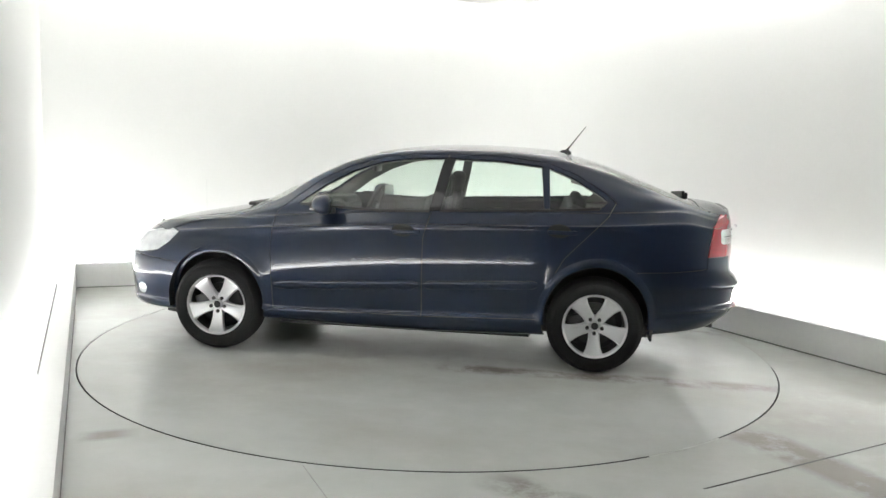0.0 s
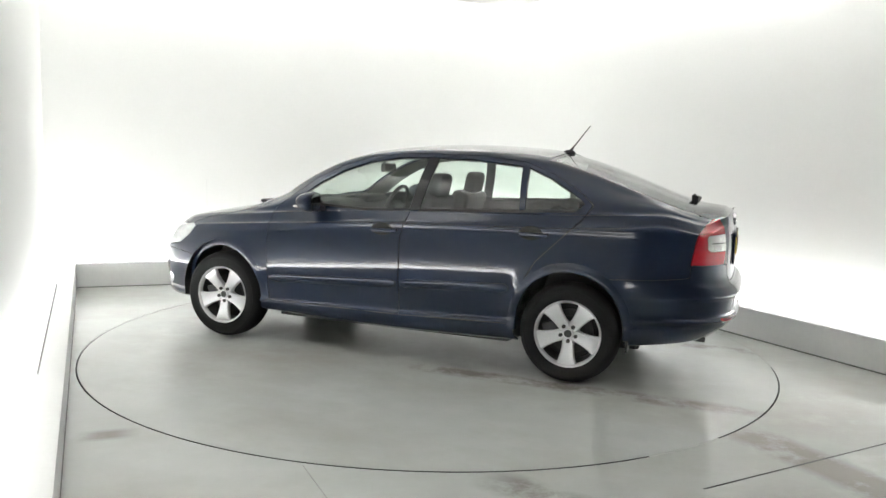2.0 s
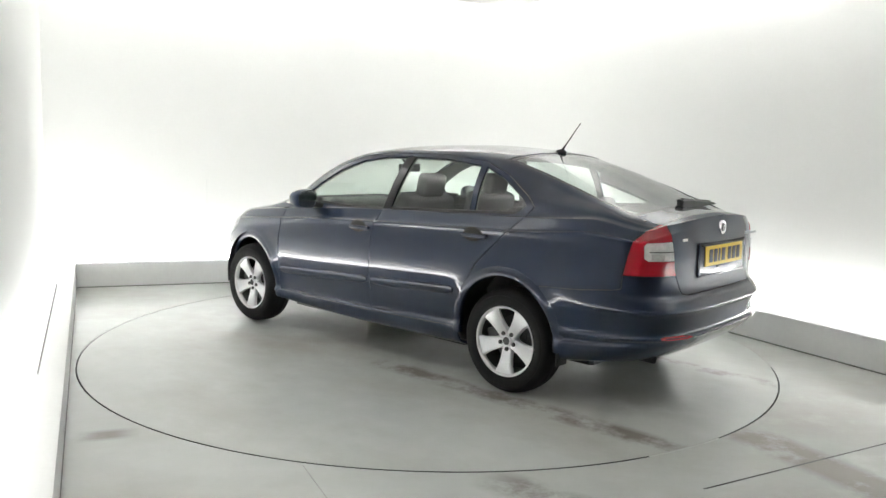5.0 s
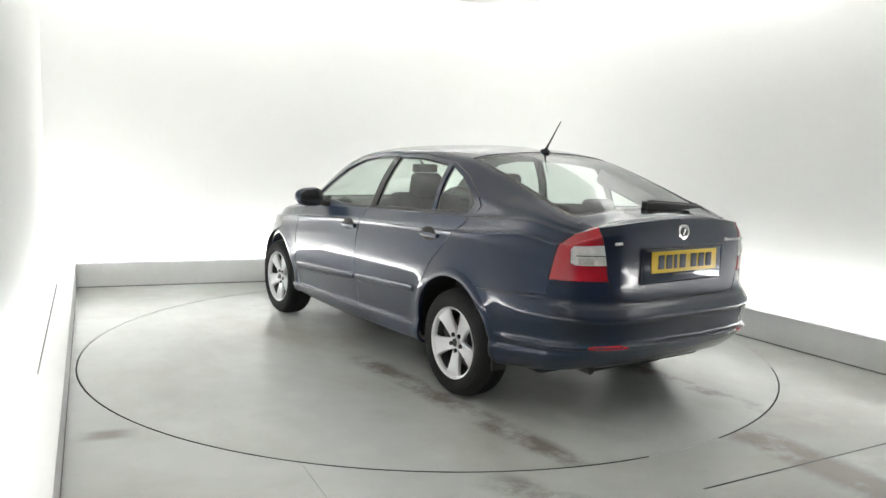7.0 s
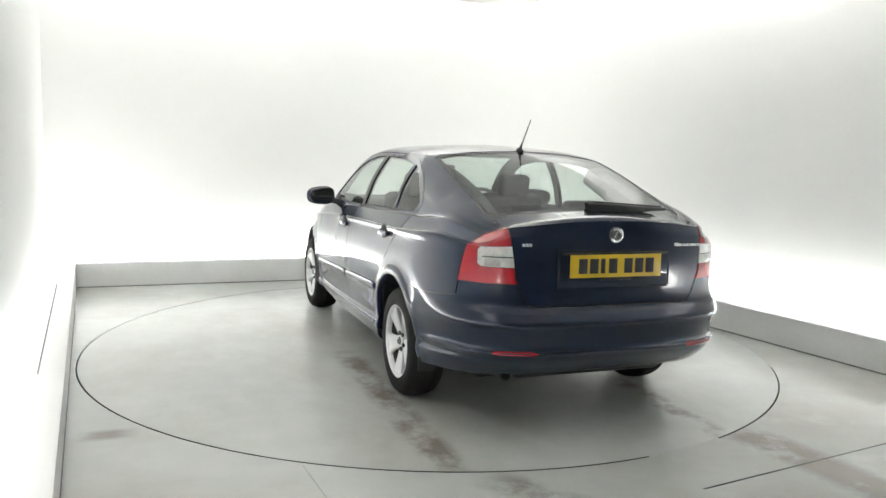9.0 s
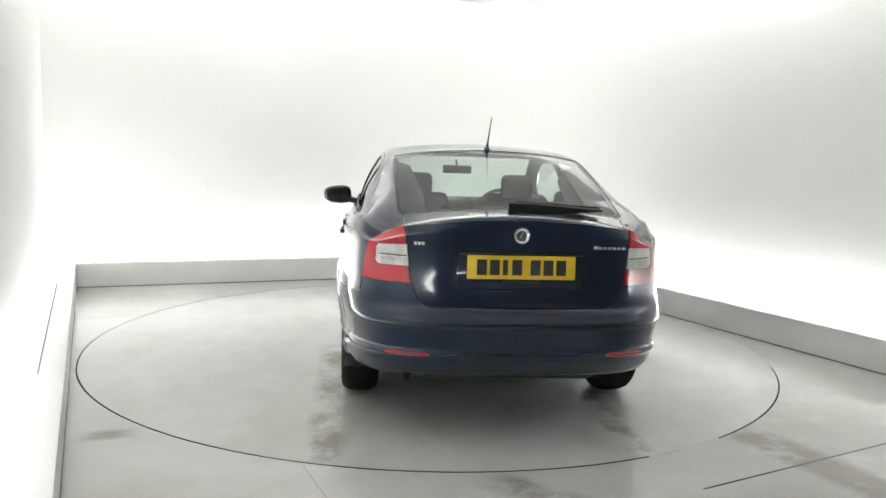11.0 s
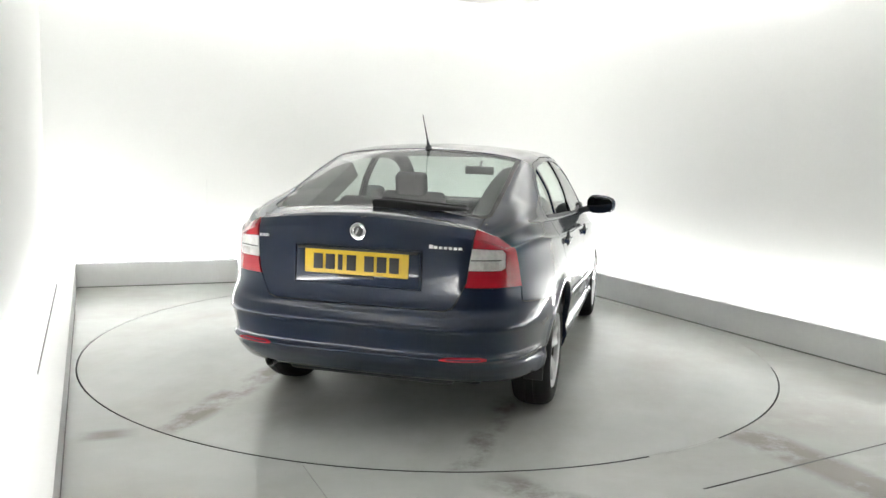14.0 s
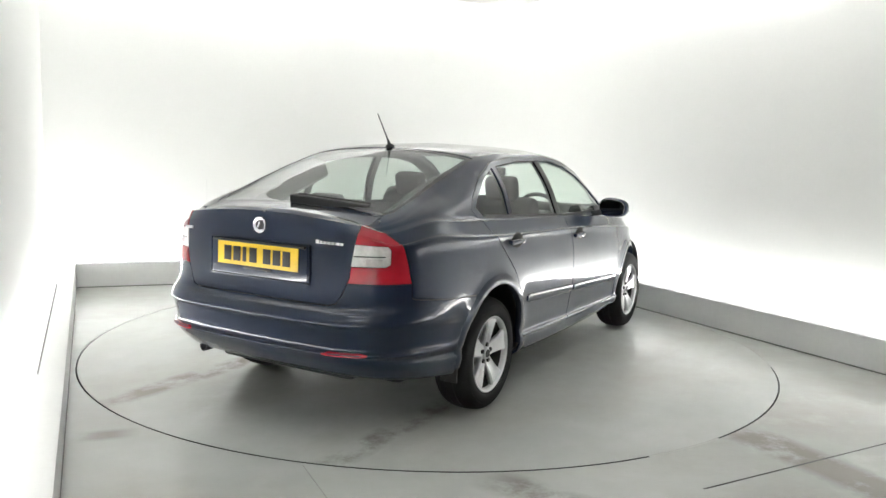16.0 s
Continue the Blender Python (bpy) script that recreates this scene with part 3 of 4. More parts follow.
cut(half, LENS, REAR, lambda c: c.x < -2.0 and c.y > 0.4)
cut(half, BUMPER_R, SIDE, lambda c: c.x < -1.45 and c.y > 0.4)
cut(half, BUMPER_F, SIDE, lambda c: c.x > 1.45)
cut(half, HEADLAMP, SIDE, lambda c: c.x > 1.5 and c.y > 0.3)


def panel_of(c):
    s, t, r = (c.x, c.z), (c.x, c.y), (c.y, c.z)
    if c.y > 0.3 and c.z < 0.85 and (inside(s, ARCH_F) or inside(s, ARCH_R)):
        return None
    if c.y > 0.40:
        for name, poly in (("window_f", WIN_F), ("window_r", WIN_R), ("window_q", WIN_Q), ("pillar_r", PILLAR), ("pillar_f", PILLAR_F)):
            if inside(s, poly):
                return name
        if inside(s, DOOR_F):
            return "door_f"
        if inside(s, DOOR_R):
            return "door_r"
    if c.x < -0.9 and c.z > 1.085 and inside(t, BACKLIGHT):
        return "backlight" if inside(t, BACKLIGHT_CLEAR) else "border"
    if 0.1 < c.x < 1.3 and c.z > 0.9 and inside(t, SCREEN):
        return "screen"
    if c.x > 0.9 and c.z > 0.74 and inside(t, BONNET):
        return "bonnet"
    if c.x < -1.955 and inside(r, LID):
        return "lid"
    if c.x < -1.93 and c.y > 0.5 and inside(s, LAMP):
        return "lens" if c.x < -2.0 and inside(r, LENS) else "lamp"
    if c.x < -1.45 and inside(s, BUMPER_R):
        return "bumper_r"
    if c.x > 1.5 and c.y > 0.3 and inside(s, HEADLAMP):
        return "headlamp"
    if c.x > 1.45 and inside(s, BUMPER_F):
        return "bumper_f"
    return "body"


from mathutils.bvhtree import BVHTree
SKIN = BVHTree.FromBMesh(half)


def skin_y(x, z):
    """The body side's half width at a place, and its outward normal."""
    hit = SKIN.ray_cast(Vector((x, 3, z)), Vector((0, -1, 0)))
    return (hit[0].y, hit[1]) if hit[0] else (0.85, Vector((0, 1, 0)))


def skin_x(y, z):
    hit = SKIN.ray_cast(Vector((-4, y, z)), Vector((1, 0, 0)))
    return (hit[0].x, hit[1]) if hit[0] else (-2.23, Vector((-1, 0, 0)))


half.normal_update()
GROUPS = {}
half.verts.index_update()
for f in half.faces:
    GROUPS.setdefault(panel_of(f.calc_center_median()), []).append(f)
NORMAL_OF = {v: v.normal.copy() for v in half.verts}


def panel(name, sides, gap=0.0028, fold=0.014, sink=0.0):
    """A bmesh of one panel: sides is 1 (left), -1 (right) or 0 (both, joined in the middle)."""
    bm = bmesh.new()
    for sg in ((1, -1) if sides == 0 else (sides,)):
        made = {}
        for f in GROUPS.get(name, []):
            vs = []
            for v in f.verts:
                if v not in made:
                    n = NORMAL_OF[v]
                    made[v] = bm.verts.new((v.co.x - n.x * sink, sg * (v.co.y - (n.y * sink if v.co.y > 1e-4 else 0)), v.co.z - n.z * sink))
                vs.append(made[v])
            bm.faces.new(vs if sg > 0 else vs[::-1])
    bmesh.ops.remove_doubles(bm, verts=[v for v in bm.verts if abs(v.co.y) < 1e-4], dist=2e-4)
    bm.normal_update()
    border = [e for e in bm.edges if e.is_boundary]
    if gap:
        push = {}
        for e in border:
            f = e.link_faces[0]
            d = (e.verts[1].co - e.verts[0].co).normalized()
            inw = f.normal.cross(d)
            if inw.dot(f.calc_center_median() - e.verts[0].co) < 0:
                inw = -inw
            for v in e.verts:
                push[v] = push.get(v, Vector()) + inw
        for v, d in push.items():
            if d.length > 1e-6:
                v.co += d.normalized() * gap
    if fold:
        nrm = {v: v.normal.copy() for e in border for v in e.verts}
        res = bmesh.ops.extrude_edge_only(bm, edges=border)
        moved = [g for g in res["geom"] if isinstance(g, bmesh.types.BMVert)]
        for v in moved:
            src = min((o for e in v.link_edges for o in [e.other_vert(v)] if o in nrm), key=lambda o: (o.co - v.co).length, default=None)
            if src:
                v.co -= nrm[src] * fold
    return bm


# ---- the car: parts ----
car = new("car")
tagged(car, "dark navy blue metallic saloon car parked on a turntable", "car")
body = part("body", panel("body", 0), PAINT, car, "navy metallic body shell with roof and wings")
part("bonnet", panel("bonnet", 0), PAINT, car)
lid = part("boot_lid", panel("lid", 0), PAINT, car)
bumper_r = part("rear_bumper", panel("bumper_r", 0), PAINT, car)
part("front_bumper", panel("bumper_f", 0), PAINT, car)
part("windscreen", panel("screen", 0, 0, 0, 0.004), CARGLASS, car, "clear windscreen")
rear_window = part("rear_window", panel("backlight", 0, 0, 0, 0.004), REARGLASS, car, "lightly tinted rear window")
part("window_border", panel("border", 0, 0, 0.008, 0.003), GLOSSBLACK, rear_window, "black printed glass border")
DOORS = {}
for sg in (1, -1):
    for key in ("f", "r"):
        door = part("door", panel("door_" + key, sg), PAINT, car)
        DOORS[key, sg] = door
        part("window_pane", panel("window_" + key, sg, 0, 0, 0.006), CARGLASS, door, "faintly green door glass")
        part("pillar_trim", panel("pillar_" + key, sg, 0, 0.01, -0.001), GLOSSBLACK, door, "black pillar trim")
    part("window_pane", panel("window_q", sg, 0, 0, 0.006), CARGLASS, DOORS["r", sg], "faintly green quarter glass")
    lamp = part("tail_lamp", panel("lamp", sg, 0.002, 0.02, -0.004), REDLENS, car, "red wrap-round tail lamp")
    part("clear_lens", panel("lens", sg, 0.0, 0.02, -0.003), CLEARLENS, lamp, "clear white lens block")
    for z0, z1, y0, y1, mat, what in ((0.917, 0.923, 0.545, 0.672, DARKMETAL, "grey rib across the lens"), (0.875, 0.912, 0.60, 0.664, SMOKELENS, "smoky reflector behind the lens")):
        bm = bmesh.new()
        rows = []
        for i in range(11):
            y = y0 + (y1 - y0) * i / 10
            prof = []
            for j in range(4):
                z = z0 + (z1 - z0) * j / 3
                x, n = skin_x(y, z)
                lift = 0.0005 if j in (0, 3) else 0.0055
                prof.append(bm.verts.new((x - lift * abs(n.x) - 0.002, sg * (y + lift * abs(n.y)), z)))
            rows.append(prof)
        for a, b in zip(rows, rows[1:]):
            for j in range(3):
                bm.faces.new((a[j], a[j + 1], b[j + 1], b[j]))
        bmesh.ops.recalc_face_normals(bm, faces=bm.faces)
        part("lens_rib", bm, mat, lamp, what)
    part("headlamp", panel("headlamp", sg, 0.002, 0.02, -0.002), HEADLENS, car, "clear headlamp")


def lining_part():
    """Trim on the inside of the skin; the windows stay open."""
    for name, low, mat, label in (("headlining", 1.04, LINING, "pale grey headlining"), ("inner_panel", -1, DASH, "dark grey inner panels")):
        bm = bmesh.new()
        for sg in (1, -1):
            made = {}
            for key in ("body", "door_f", "door_r", "pillar_f", "pillar_r", "bumper_r", "bumper_f", "lamp", "lens", "headlamp"):
                for f in GROUPS.get(key, []):
                    c = f.calc_center_median()
                    high = c.z > 1.04 and -1.95 < c.x < 1.0
                    if high != (low > 0) or (c.x > 1.5 and c.z > 0.6):
                        continue
                    vs = []
                    for v in f.verts:
                        if v not in made:
                            n = NORMAL_OF[v]
                            made[v] = bm.verts.new((v.co.x - n.x * 0.024, sg * max(0, v.co.y - n.y * 0.024), v.co.z - n.z * 0.024))
                        vs.append(made[v])
                    try:
                        bm.faces.new(vs[::-1] if sg > 0 else vs)
                    except ValueError:
                        pass
        part(name, bm, mat, car, label)


lining_part()


def wheel(at, sg):
    """A five-spoke alloy wheel with its tyre and brake disc; sg: 1 on the left."""
    holder = new("wheel")
    holder.parent = car
    holder.matrix_basis = Matrix.Translation(at) @ (pose(0, 0, 0) if sg > 0 else pose(0, 0, 0, 0, 0, 180)) @ pose(0, 0, 0, 0, 18 if sg > 0 else 50, 0)
    bm = bmesh.new()
    lathe(bm, [(0.206, -0.095), (0.225, -0.104), (0.262, -0.107), (0.288, -0.099), (0.302, -0.083), (0.311, -0.06), (0.3155, -0.03), (0.312, -0.028), (0.312, -0.022), (0.316, -0.02),
               (0.316, 0.02), (0.312, 0.022), (0.312, 0.028), (0.3155, 0.03), (0.311, 0.06), (0.302, 0.083), (0.288, 0.099), (0.275, 0.105), (0.272, 0.103), (0.262, 0.107), (0.236, 0.106), (0.225, 0.104), (0.208, 0.096), (0.206, 0.085)], 80)
    part("tyre", bm, RUBBER, holder, "worn black road tyre")
    # shade between the spokes is put into the barrel's darker alloy
    bm = bmesh.new()
    lathe(bm, [(0.206, -0.09), (0.190, -0.08), (0.184, 0.0), (0.186, 0.05), (0.193, 0.072)], 60)
    part("barrel", bm, BARREL, holder, "dark inner rim barrel")
    bm = bmesh.new()
    lathe(bm, [(0.193, 0.072), (0.197, 0.077), (0.203, 0.088), (0.2105, 0.092), (0.2125, 0.097), (0.209, 0.101), (0.202, 0.098), (0.196, 0.088), (0.192, 0.07)], 80)
    rim = part("rim", bm, ALLOY, holder, "silver five-spoke alloy rim")
    for i in range(5):
        bm = bmesh.new()
        stations = ((0.03, 0.024, 0.066, 0.034), (0.06, 0.037, 0.070, 0.032), (0.085, 0.037, 0.076, 0.030), (0.12, 0.042, 0.083, 0.028), (0.155, 0.050, 0.089, 0.026), (0.18, 0.060, 0.091, 0.024), (0.200, 0.078, 0.090, 0.02))
        rows = []
        for r, w, y, d in stations:
            rows.append([bm.verts.new(p) for p in ((r, y - d, -w), (r, y - 0.008, -w), (r, y, -w * 0.80), (r, y - 0.006, 0), (r, y, w * 0.80), (r, y - 0.008, w), (r, y - d, w))])
        for a, b in zip(rows, rows[1:]):
            for j in range(6):
                bm.faces.new((a[j], a[j + 1], b[j + 1], b[j]))
        bmesh.ops.recalc_face_normals(bm, faces=bm.faces)
        bmesh.ops.transform(bm, matrix=pose(0, 0, 0, 0, 72 * i, 0), verts=bm.verts)
        part("spoke", bm, ALLOY, holder)
    bm = bmesh.new()
    lathe(bm, [(0.068, 0.03), (0.066, 0.056), (0.056, 0.064), (0.036, 0.062), (0.033, 0.072), (0.029, 0.077), (0.001, 0.078)], 40)
    part("hub", bm, ALLOY, holder)
    bm = bmesh.new()
    lathe(bm, [(0.024, 0.077), (0.022, 0.0805), (0.017, 0.0805), (0.015, 0.079), (0.001, 0.0795)], 24)
    part("centre_cap", bm, DARKMETAL, holder, "dull metal centre cap")
    for i in range(5):
        bm = bmesh.new()
        a = 2 * math.pi * i / 5
        tube(bm, (0.050 * math.cos(a), 0.062, 0.050 * math.sin(a)), (0.050 * math.cos(a), 0.0745, 0.050 * math.sin(a)), 0.0125, n=8)
        part("wheel_bolt", bm, BARREL, holder)
    bm = bmesh.new()
    lathe(bm, [(0.001, 0.012), (0.10, 0.012), (0.10, 0.0), (0.142, 0.0), (0.142, -0.022), (0.001, -0.022)], 40)
    part("brake_disc", bm, DARKMETAL, holder, "dull grey brake disc")
    bm = bmesh.new()
    rbox(bm, (0.10, 0.07, 0.13), (0.115, 0.0, 0.03), 0.012)
    part("brake_caliper", bm, DARKMETAL, holder)
    bm = bmesh.new()
    lathe(bm, [(0.184, -0.05), (0.001, -0.05)], 40)
    part("wheel_back", bm, BLACK, holder)
    return holder


for ax, w in ((AXLES[0], 0.762), (AXLES[1], 0.752)):
    for sg in (1, -1):
        wheel((ax, sg * w, HUB_Z + 0.003), sg)

# wheel arch liners and underbody
for ax, r in ((AXLES[0], 0.368), (AXLES[1], 0.385)):
    for sg in (1, -1):
        bm = bmesh.new()
        n = 28
        rows = []
        for y in (0.835, 0.50):
            rows.append([bm.verts.new((ax + r * 0.97 * math.cos(math.pi * (i / n * 1.14 - 0.07)), sg * y, 0.36 + r * math.sin(math.pi * (i / n * 1.14 - 0.07)))) for i in range(n + 1)])
        for i in range(n):
            bm.faces.new((rows[0][i], rows[0][i + 1], rows[1][i + 1], rows[1][i]))
        bm.faces.new(rows[1])
        part("arch_liner", bm, BLACK, car, "black wheel arch liner")
bm = bmesh.new()
plan = [(1.80, 0.55), (1.70, 0.60), (1.66, 0.50), (0.92, 0.50), (0.88, 0.70), (-0.86, 0.70), (-0.90, 0.50), (-1.66, 0.50), (-1.68, 0.48)]
prism(bm, plan + [(x, -y) for x, y in plan[::-1]], 0.185, 0.34)
rbox(bm, (0.50, 0.90, 0.10), (-1.78, 0, 0.315), 0.04, 3)
rbox(bm, (0.95, 0.98, 0.10), (-1.28, 0, 0.27), 0.04, 3)
tube(bm, (-1.289, 0.66, 0.25), (-1.289, -0.66, 0.25), 0.045)
rbox(bm, (0.80, 0.96, 0.10), (1.40, 0, 0.215), 0.04, 3)
tube(bm, (0.9, 0.12, 0.20), (-1.5, 0.12, 0.20), 0.035)
part("underbody", bm, BLACK, car, "black underbody")
for sg in (1, -1):
    bm = bmesh.new()
    rbox(bm, (0.015, 0.10, 0.10), (-1.648, sg * 0.785, 0.285), 0.005)
    part("mud_flap", bm, BLACK, car)
    for key, x0, x1 in (("f", 0.865, -0.125), ("r", -0.165, -0.905)):
        bm = bmesh.new()
        rows = []
        n = 24
        for i in range(n + 1):
            x = x0 + (x1 - x0) * i / n
            zc = 0.526 - 0.053 * x
            hh = 0.030 * min(1, 0.55 + min(i, n - i) / 2)
            prof = []
            for dz, dy in ((-1, -0.01), (-0.95, 0.005), (-0.7, 0.011), (0.6, 0.013), (0.9, 0.009), (1, -0.01)):
                y, _ = skin_y(x, zc + dz * hh)
                prof.append(bm.verts.new((x, sg * (y + dy), zc + dz * hh)))
            rows.append(prof)
        for a, b in zip(rows, rows[1:]):
            for j in range(5):
                bm.faces.new((a[j], a[j + 1], b[j + 1], b[j]))
        bm.faces.new(rows[0])
        bm.faces.new(rows[-1])
        bmesh.ops.recalc_face_normals(bm, faces=bm.faces)
        part("side_moulding", bm, PAINT, DOORS[key, sg], "body-coloured rubbing strip")
    # rolled lips round the wheel openings
    for cx, cz, rx, rz, low in ((1.289, 0.352, 0.345, 0.345, -8), (-1.289, 0.362, 0.350, 0.362, -8)):
        bm = bmesh.new()
        rows = []
        for i in range(49):
            a = math.radians(low + (180 - 2 * low) * i / 48)
            prof = []
            for k, dy in ((0.955, -0.030), (0.955, 0.001), (0.962, 0.005), (0.985, 0.007), (1.05, 0.006), (1.13, -0.002)):
                x, z = cx + k * rx * math.cos(a), cz + k * rz * math.sin(a)
                y, _ = skin_y(cx + max(k, 1.0) * rx * math.cos(a), cz + max(k, 1.0) * rz * math.sin(a))
                prof.append(bm.verts.new((x, sg * (y + dy), z)))
            rows.append(prof)
        for a, b in zip(rows, rows[1:]):
            for j in range(5):
                bm.faces.new((a[j], a[j + 1], b[j + 1], b[j]))
        bmesh.ops.recalc_face_normals(bm, faces=bm.faces)
        part("wheel_arch_lip", bm, PAINT, body, "rolled edge of the wheel opening")
    # door handles
    for key, x, z in (("f", -0.02, 0.885), ("r", -1.04, 0.925)):
        y, _ = skin_y(x, z)
        # no hollow is cut; a dark oval carries its shade
        bm = bmesh.new()
        bmesh.ops.create_uvsphere(bm, u_segments=20, v_segments=10, radius=1, matrix=Matrix.Translation((x + 0.01, sg * (y - 0.001), z + 0.002)) @ Matrix.Diagonal((0.078, 0.010, 0.047, 1)))
        part("handle_hollow_shade", bm, RUBBER, DOORS[key, sg], "raised dark oval in place of the handle's shaded hollow")
        bm = bmesh.new()
        rbox(bm, (0.180, 0.018, 0.028), (x - 0.012, sg * (y + 0.014), z - 0.004), 0.0085, 3)
        rbox(bm, (0.03, 0.03, 0.022), (x - 0.09, sg * (y + 0.008), z), 0.005)
        rbox(bm, (0.025, 0.03, 0.02), (x + 0.07, sg * (y + 0.008), z), 0.005)
        part("door_handle", bm, PAINT, DOORS[key, sg], "body-coloured pull handle")
    # belt line weather strip
    for key, x0, x1 in (("f", 0.72, -0.17), ("r", -0.245, -1.285)):
        bm = bmesh.new()
        rows = []
        for i in range(19):
            x = x0 + (x1 - x0) * i / 18
            z = float(np.interp(-x, [-0.735, -0.2, 0.17, 0.243, 0.5, 0.925, 1.29], [1.035, 1.012, 1.022, 1.027, 1.04, 1.056, 1.078]))
            y, _ = skin_y(x, z)
            rows.append([bm.verts.new((x, sg * (y + dy), z + dz)) for dz, dy in ((-0.012, 0.0), (-0.010, 0.007), (0.004, 0.006), (0.007, -0.006))])
        for a, b in zip(rows, rows[1:]):
            for j in range(3):
                bm.faces.new((a[j], a[j + 1], b[j + 1], b[j]))
        bmesh.ops.recalc_face_normals(bm, faces=bm.faces)
        part("weather_strip", bm, BLACK, DOORS[key, sg], "black rubber belt strip")
    # door mirror
    holder = new("door_mirror")
    holder.parent = car
    def blob(rear, front, wide, high, at):
        """A pillow with rounded corners, blunter at the back than at the front."""
        bm = bmesh.new()
        bmesh.ops.create_cube(bm, size=2.0)
        bmesh.ops.subdivide_edges(bm, edges=bm.edges[:], cuts=9, use_grid_fill=True)
        for v in bm.verts:
            c = v.co
            p = c / (abs(c.x) ** 3 + abs(c.y) ** 3 + abs(c.z) ** 3) ** (1 / 3)
            taper = 1 - 0.25 * max(0, p.x)
            v.co = Vector((p.x * (front if p.x > 0 else rear), p.y * wide * taper, p.z * high * taper * (1 - 0.12 * p.y * sg)))
        bmesh.ops.transform(bm, matrix=Matrix.Translation(at) @ pose(0, 0, 0, 0, 0, sg * 12), verts=bm.verts)
        return bm

    bm = blob(0.045, 0.085, 0.110, 0.070, (0.50, sg * 0.945, 1.045))
    part("housing", bm, PAINT, holder, "navy mirror housing")
    bm = blob(0.004, 0.004, 0.102, 0.063, (0.4555, sg * 0.9355, 1.045))
    part("mirror_face", bm, MIRRORGLASS, holder, "mirror glass")
    bm = bmesh.new()
    rbox(bm, (0.10, 0.14, 0.045), (0.52, sg * 0.82, 1.0), 0.016, 3, pose(0, 0, 0, sg * 14, 0, 0))
    rbox(bm, (0.15, 0.03, 0.06), (0.58, sg * 0.770, 1.02), 0.012, 3, pose(0, 0, 0, sg * 20, 0, 0))
    part("foot", bm, BLACK, holder, "black mirror foot")
    bm = bmesh.new()
    rbox(bm, (0.055, 0.150, 0.014), (0.566, sg * 0.955, 1.018), 0.006, 2, pose(0, 0, 0, 0, 0, sg * 12))
    part("indicator", bm, CLEARLENS, holder, "clear repeater strip")
    hit = SKIN.ray_cast(Vector((4, 0.60, 0.36)), Vector((-1, 0, 0)))
    way = hit[1] if hit[1].x > 0 else -hit[1]
    fog = Matrix.Translation((hit[0].x, sg * 0.60, 0.36)) @ pose(0, 0, 0, 0, 0, sg * math.degrees(math.atan2(way.y, way.x)))
    bm = bmesh.new()
    bmesh.ops.create_uvsphere(bm, u_segments=20, v_segments=10, radius=1, matrix=fog @ Matrix.Diagonal((0.010, 0.055, 0.045, 1)))
    part("fog_lamp", bm, HEADLENS, car, "clear fog lamp lens")
    # red reflectors in the rear bumper
    bm = bmesh.new()
    rows = []
    for i in range(13):
        y = 0.43 + 0.21 * i / 12
        h = 0.012 * min(1, 0.4 + min(i, 12 - i) / 3)
        prof = []
        for dz, d in ((-1, 0.004), (-0.6, -0.006), (0.6, -0.006), (1, 0.004)):
            x, _ = skin_x(y, 0.458 + dz * h)
            prof.append(bm.verts.new((x + d, sg * y, 0.458 + dz * h)))
        rows.append(prof)
    for a, b in zip(rows, rows[1:]):
        for j in range(3):
            bm.faces.new((a[j], a[j + 1], b[j + 1], b[j]))
    bmesh.ops.recalc_face_normals(bm, faces=bm.faces)
    part("reflector", bm, REDLENS, bumper_r, "red strip reflector")
    # washer nozzle marks beside the lid
    bm = bmesh.new()
    hit = SKIN.ray_cast(Vector((-2.0, 0.575, 2)), Vector((0, 0, -1)))
    rbox(bm, (0.040, 0.010, 0.006), (-2.0, sg * 0.575, hit[0].z - 0.001), 0.002, 2, pose(0, 0, 0, 0, 0, -sg * 30))
    part("lid_seal", bm, BLACK, car)

# recess panel with the number plate, badge and lettering
def flat_on_lid(name, y0, y1, z0, z1, out, mat, label, thick=0.006, parent=None, bevel=0.002):
    xa, _ = skin_x(0.05, z0)
    xb, _ = skin_x(0.05, z1)
    lean = math.degrees(math.atan2(xb - xa, z1 - z0))
    bm = bmesh.new()
    rbox(bm, (thick, y1 - y0, z1 - z0), ((xa + xb) / 2 - out, (y0 + y1) / 2, (z0 + z1) / 2), bevel, 2, pose(0, 0, 0, 0, lean, 0))
    return part(name, bm, mat, parent or lid, label)


flat_on_lid("plate_recess", -0.312, 0.312, 0.772, 0.945, 0.003, PAINT, "recessed plate surround", 0.012, bevel=0.005)
for y0, y1, z0, z1 in ((-0.322, 0.322, 0.950, 0.957), (-0.322, 0.322, 0.763, 0.772), (-0.322, -0.315, 0.772, 0.950), (0.315, 0.322, 0.772, 0.950)):
    flat_on_lid("recess_edge", y0, y1, z0, z1, 0.0025, PAINT, "raised edge of the plate recess", 0.012, bevel=0.004)
# shadow under the recess's upper edge, drawn as a black strip
flat_on_lid("recess_shadow", -0.300, 0.300, 0.935, 0.947, 0.010, BLACK, "black strip standing in for the shadow over the plate", 0.016)
plate = flat_on_lid("number_plate", -0.262, 0.262, 0.822, 0.936, 0.014, YELLOW, "yellow rear number plate", 0.006)
for y in (0.192, 0.130, 0.079, 0.022, -0.067, -0.130, -0.192):
    flat_on_lid("plate_bar", y - (0.012 if abs(y - 0.079) < 0.01 else 0.024), y + (0.012 if abs(y - 0.079) < 0.01 else 0.024), 0.842, 0.916, 0.0178, INK, "dark plain bar", 0.002, plate, 0.0005)
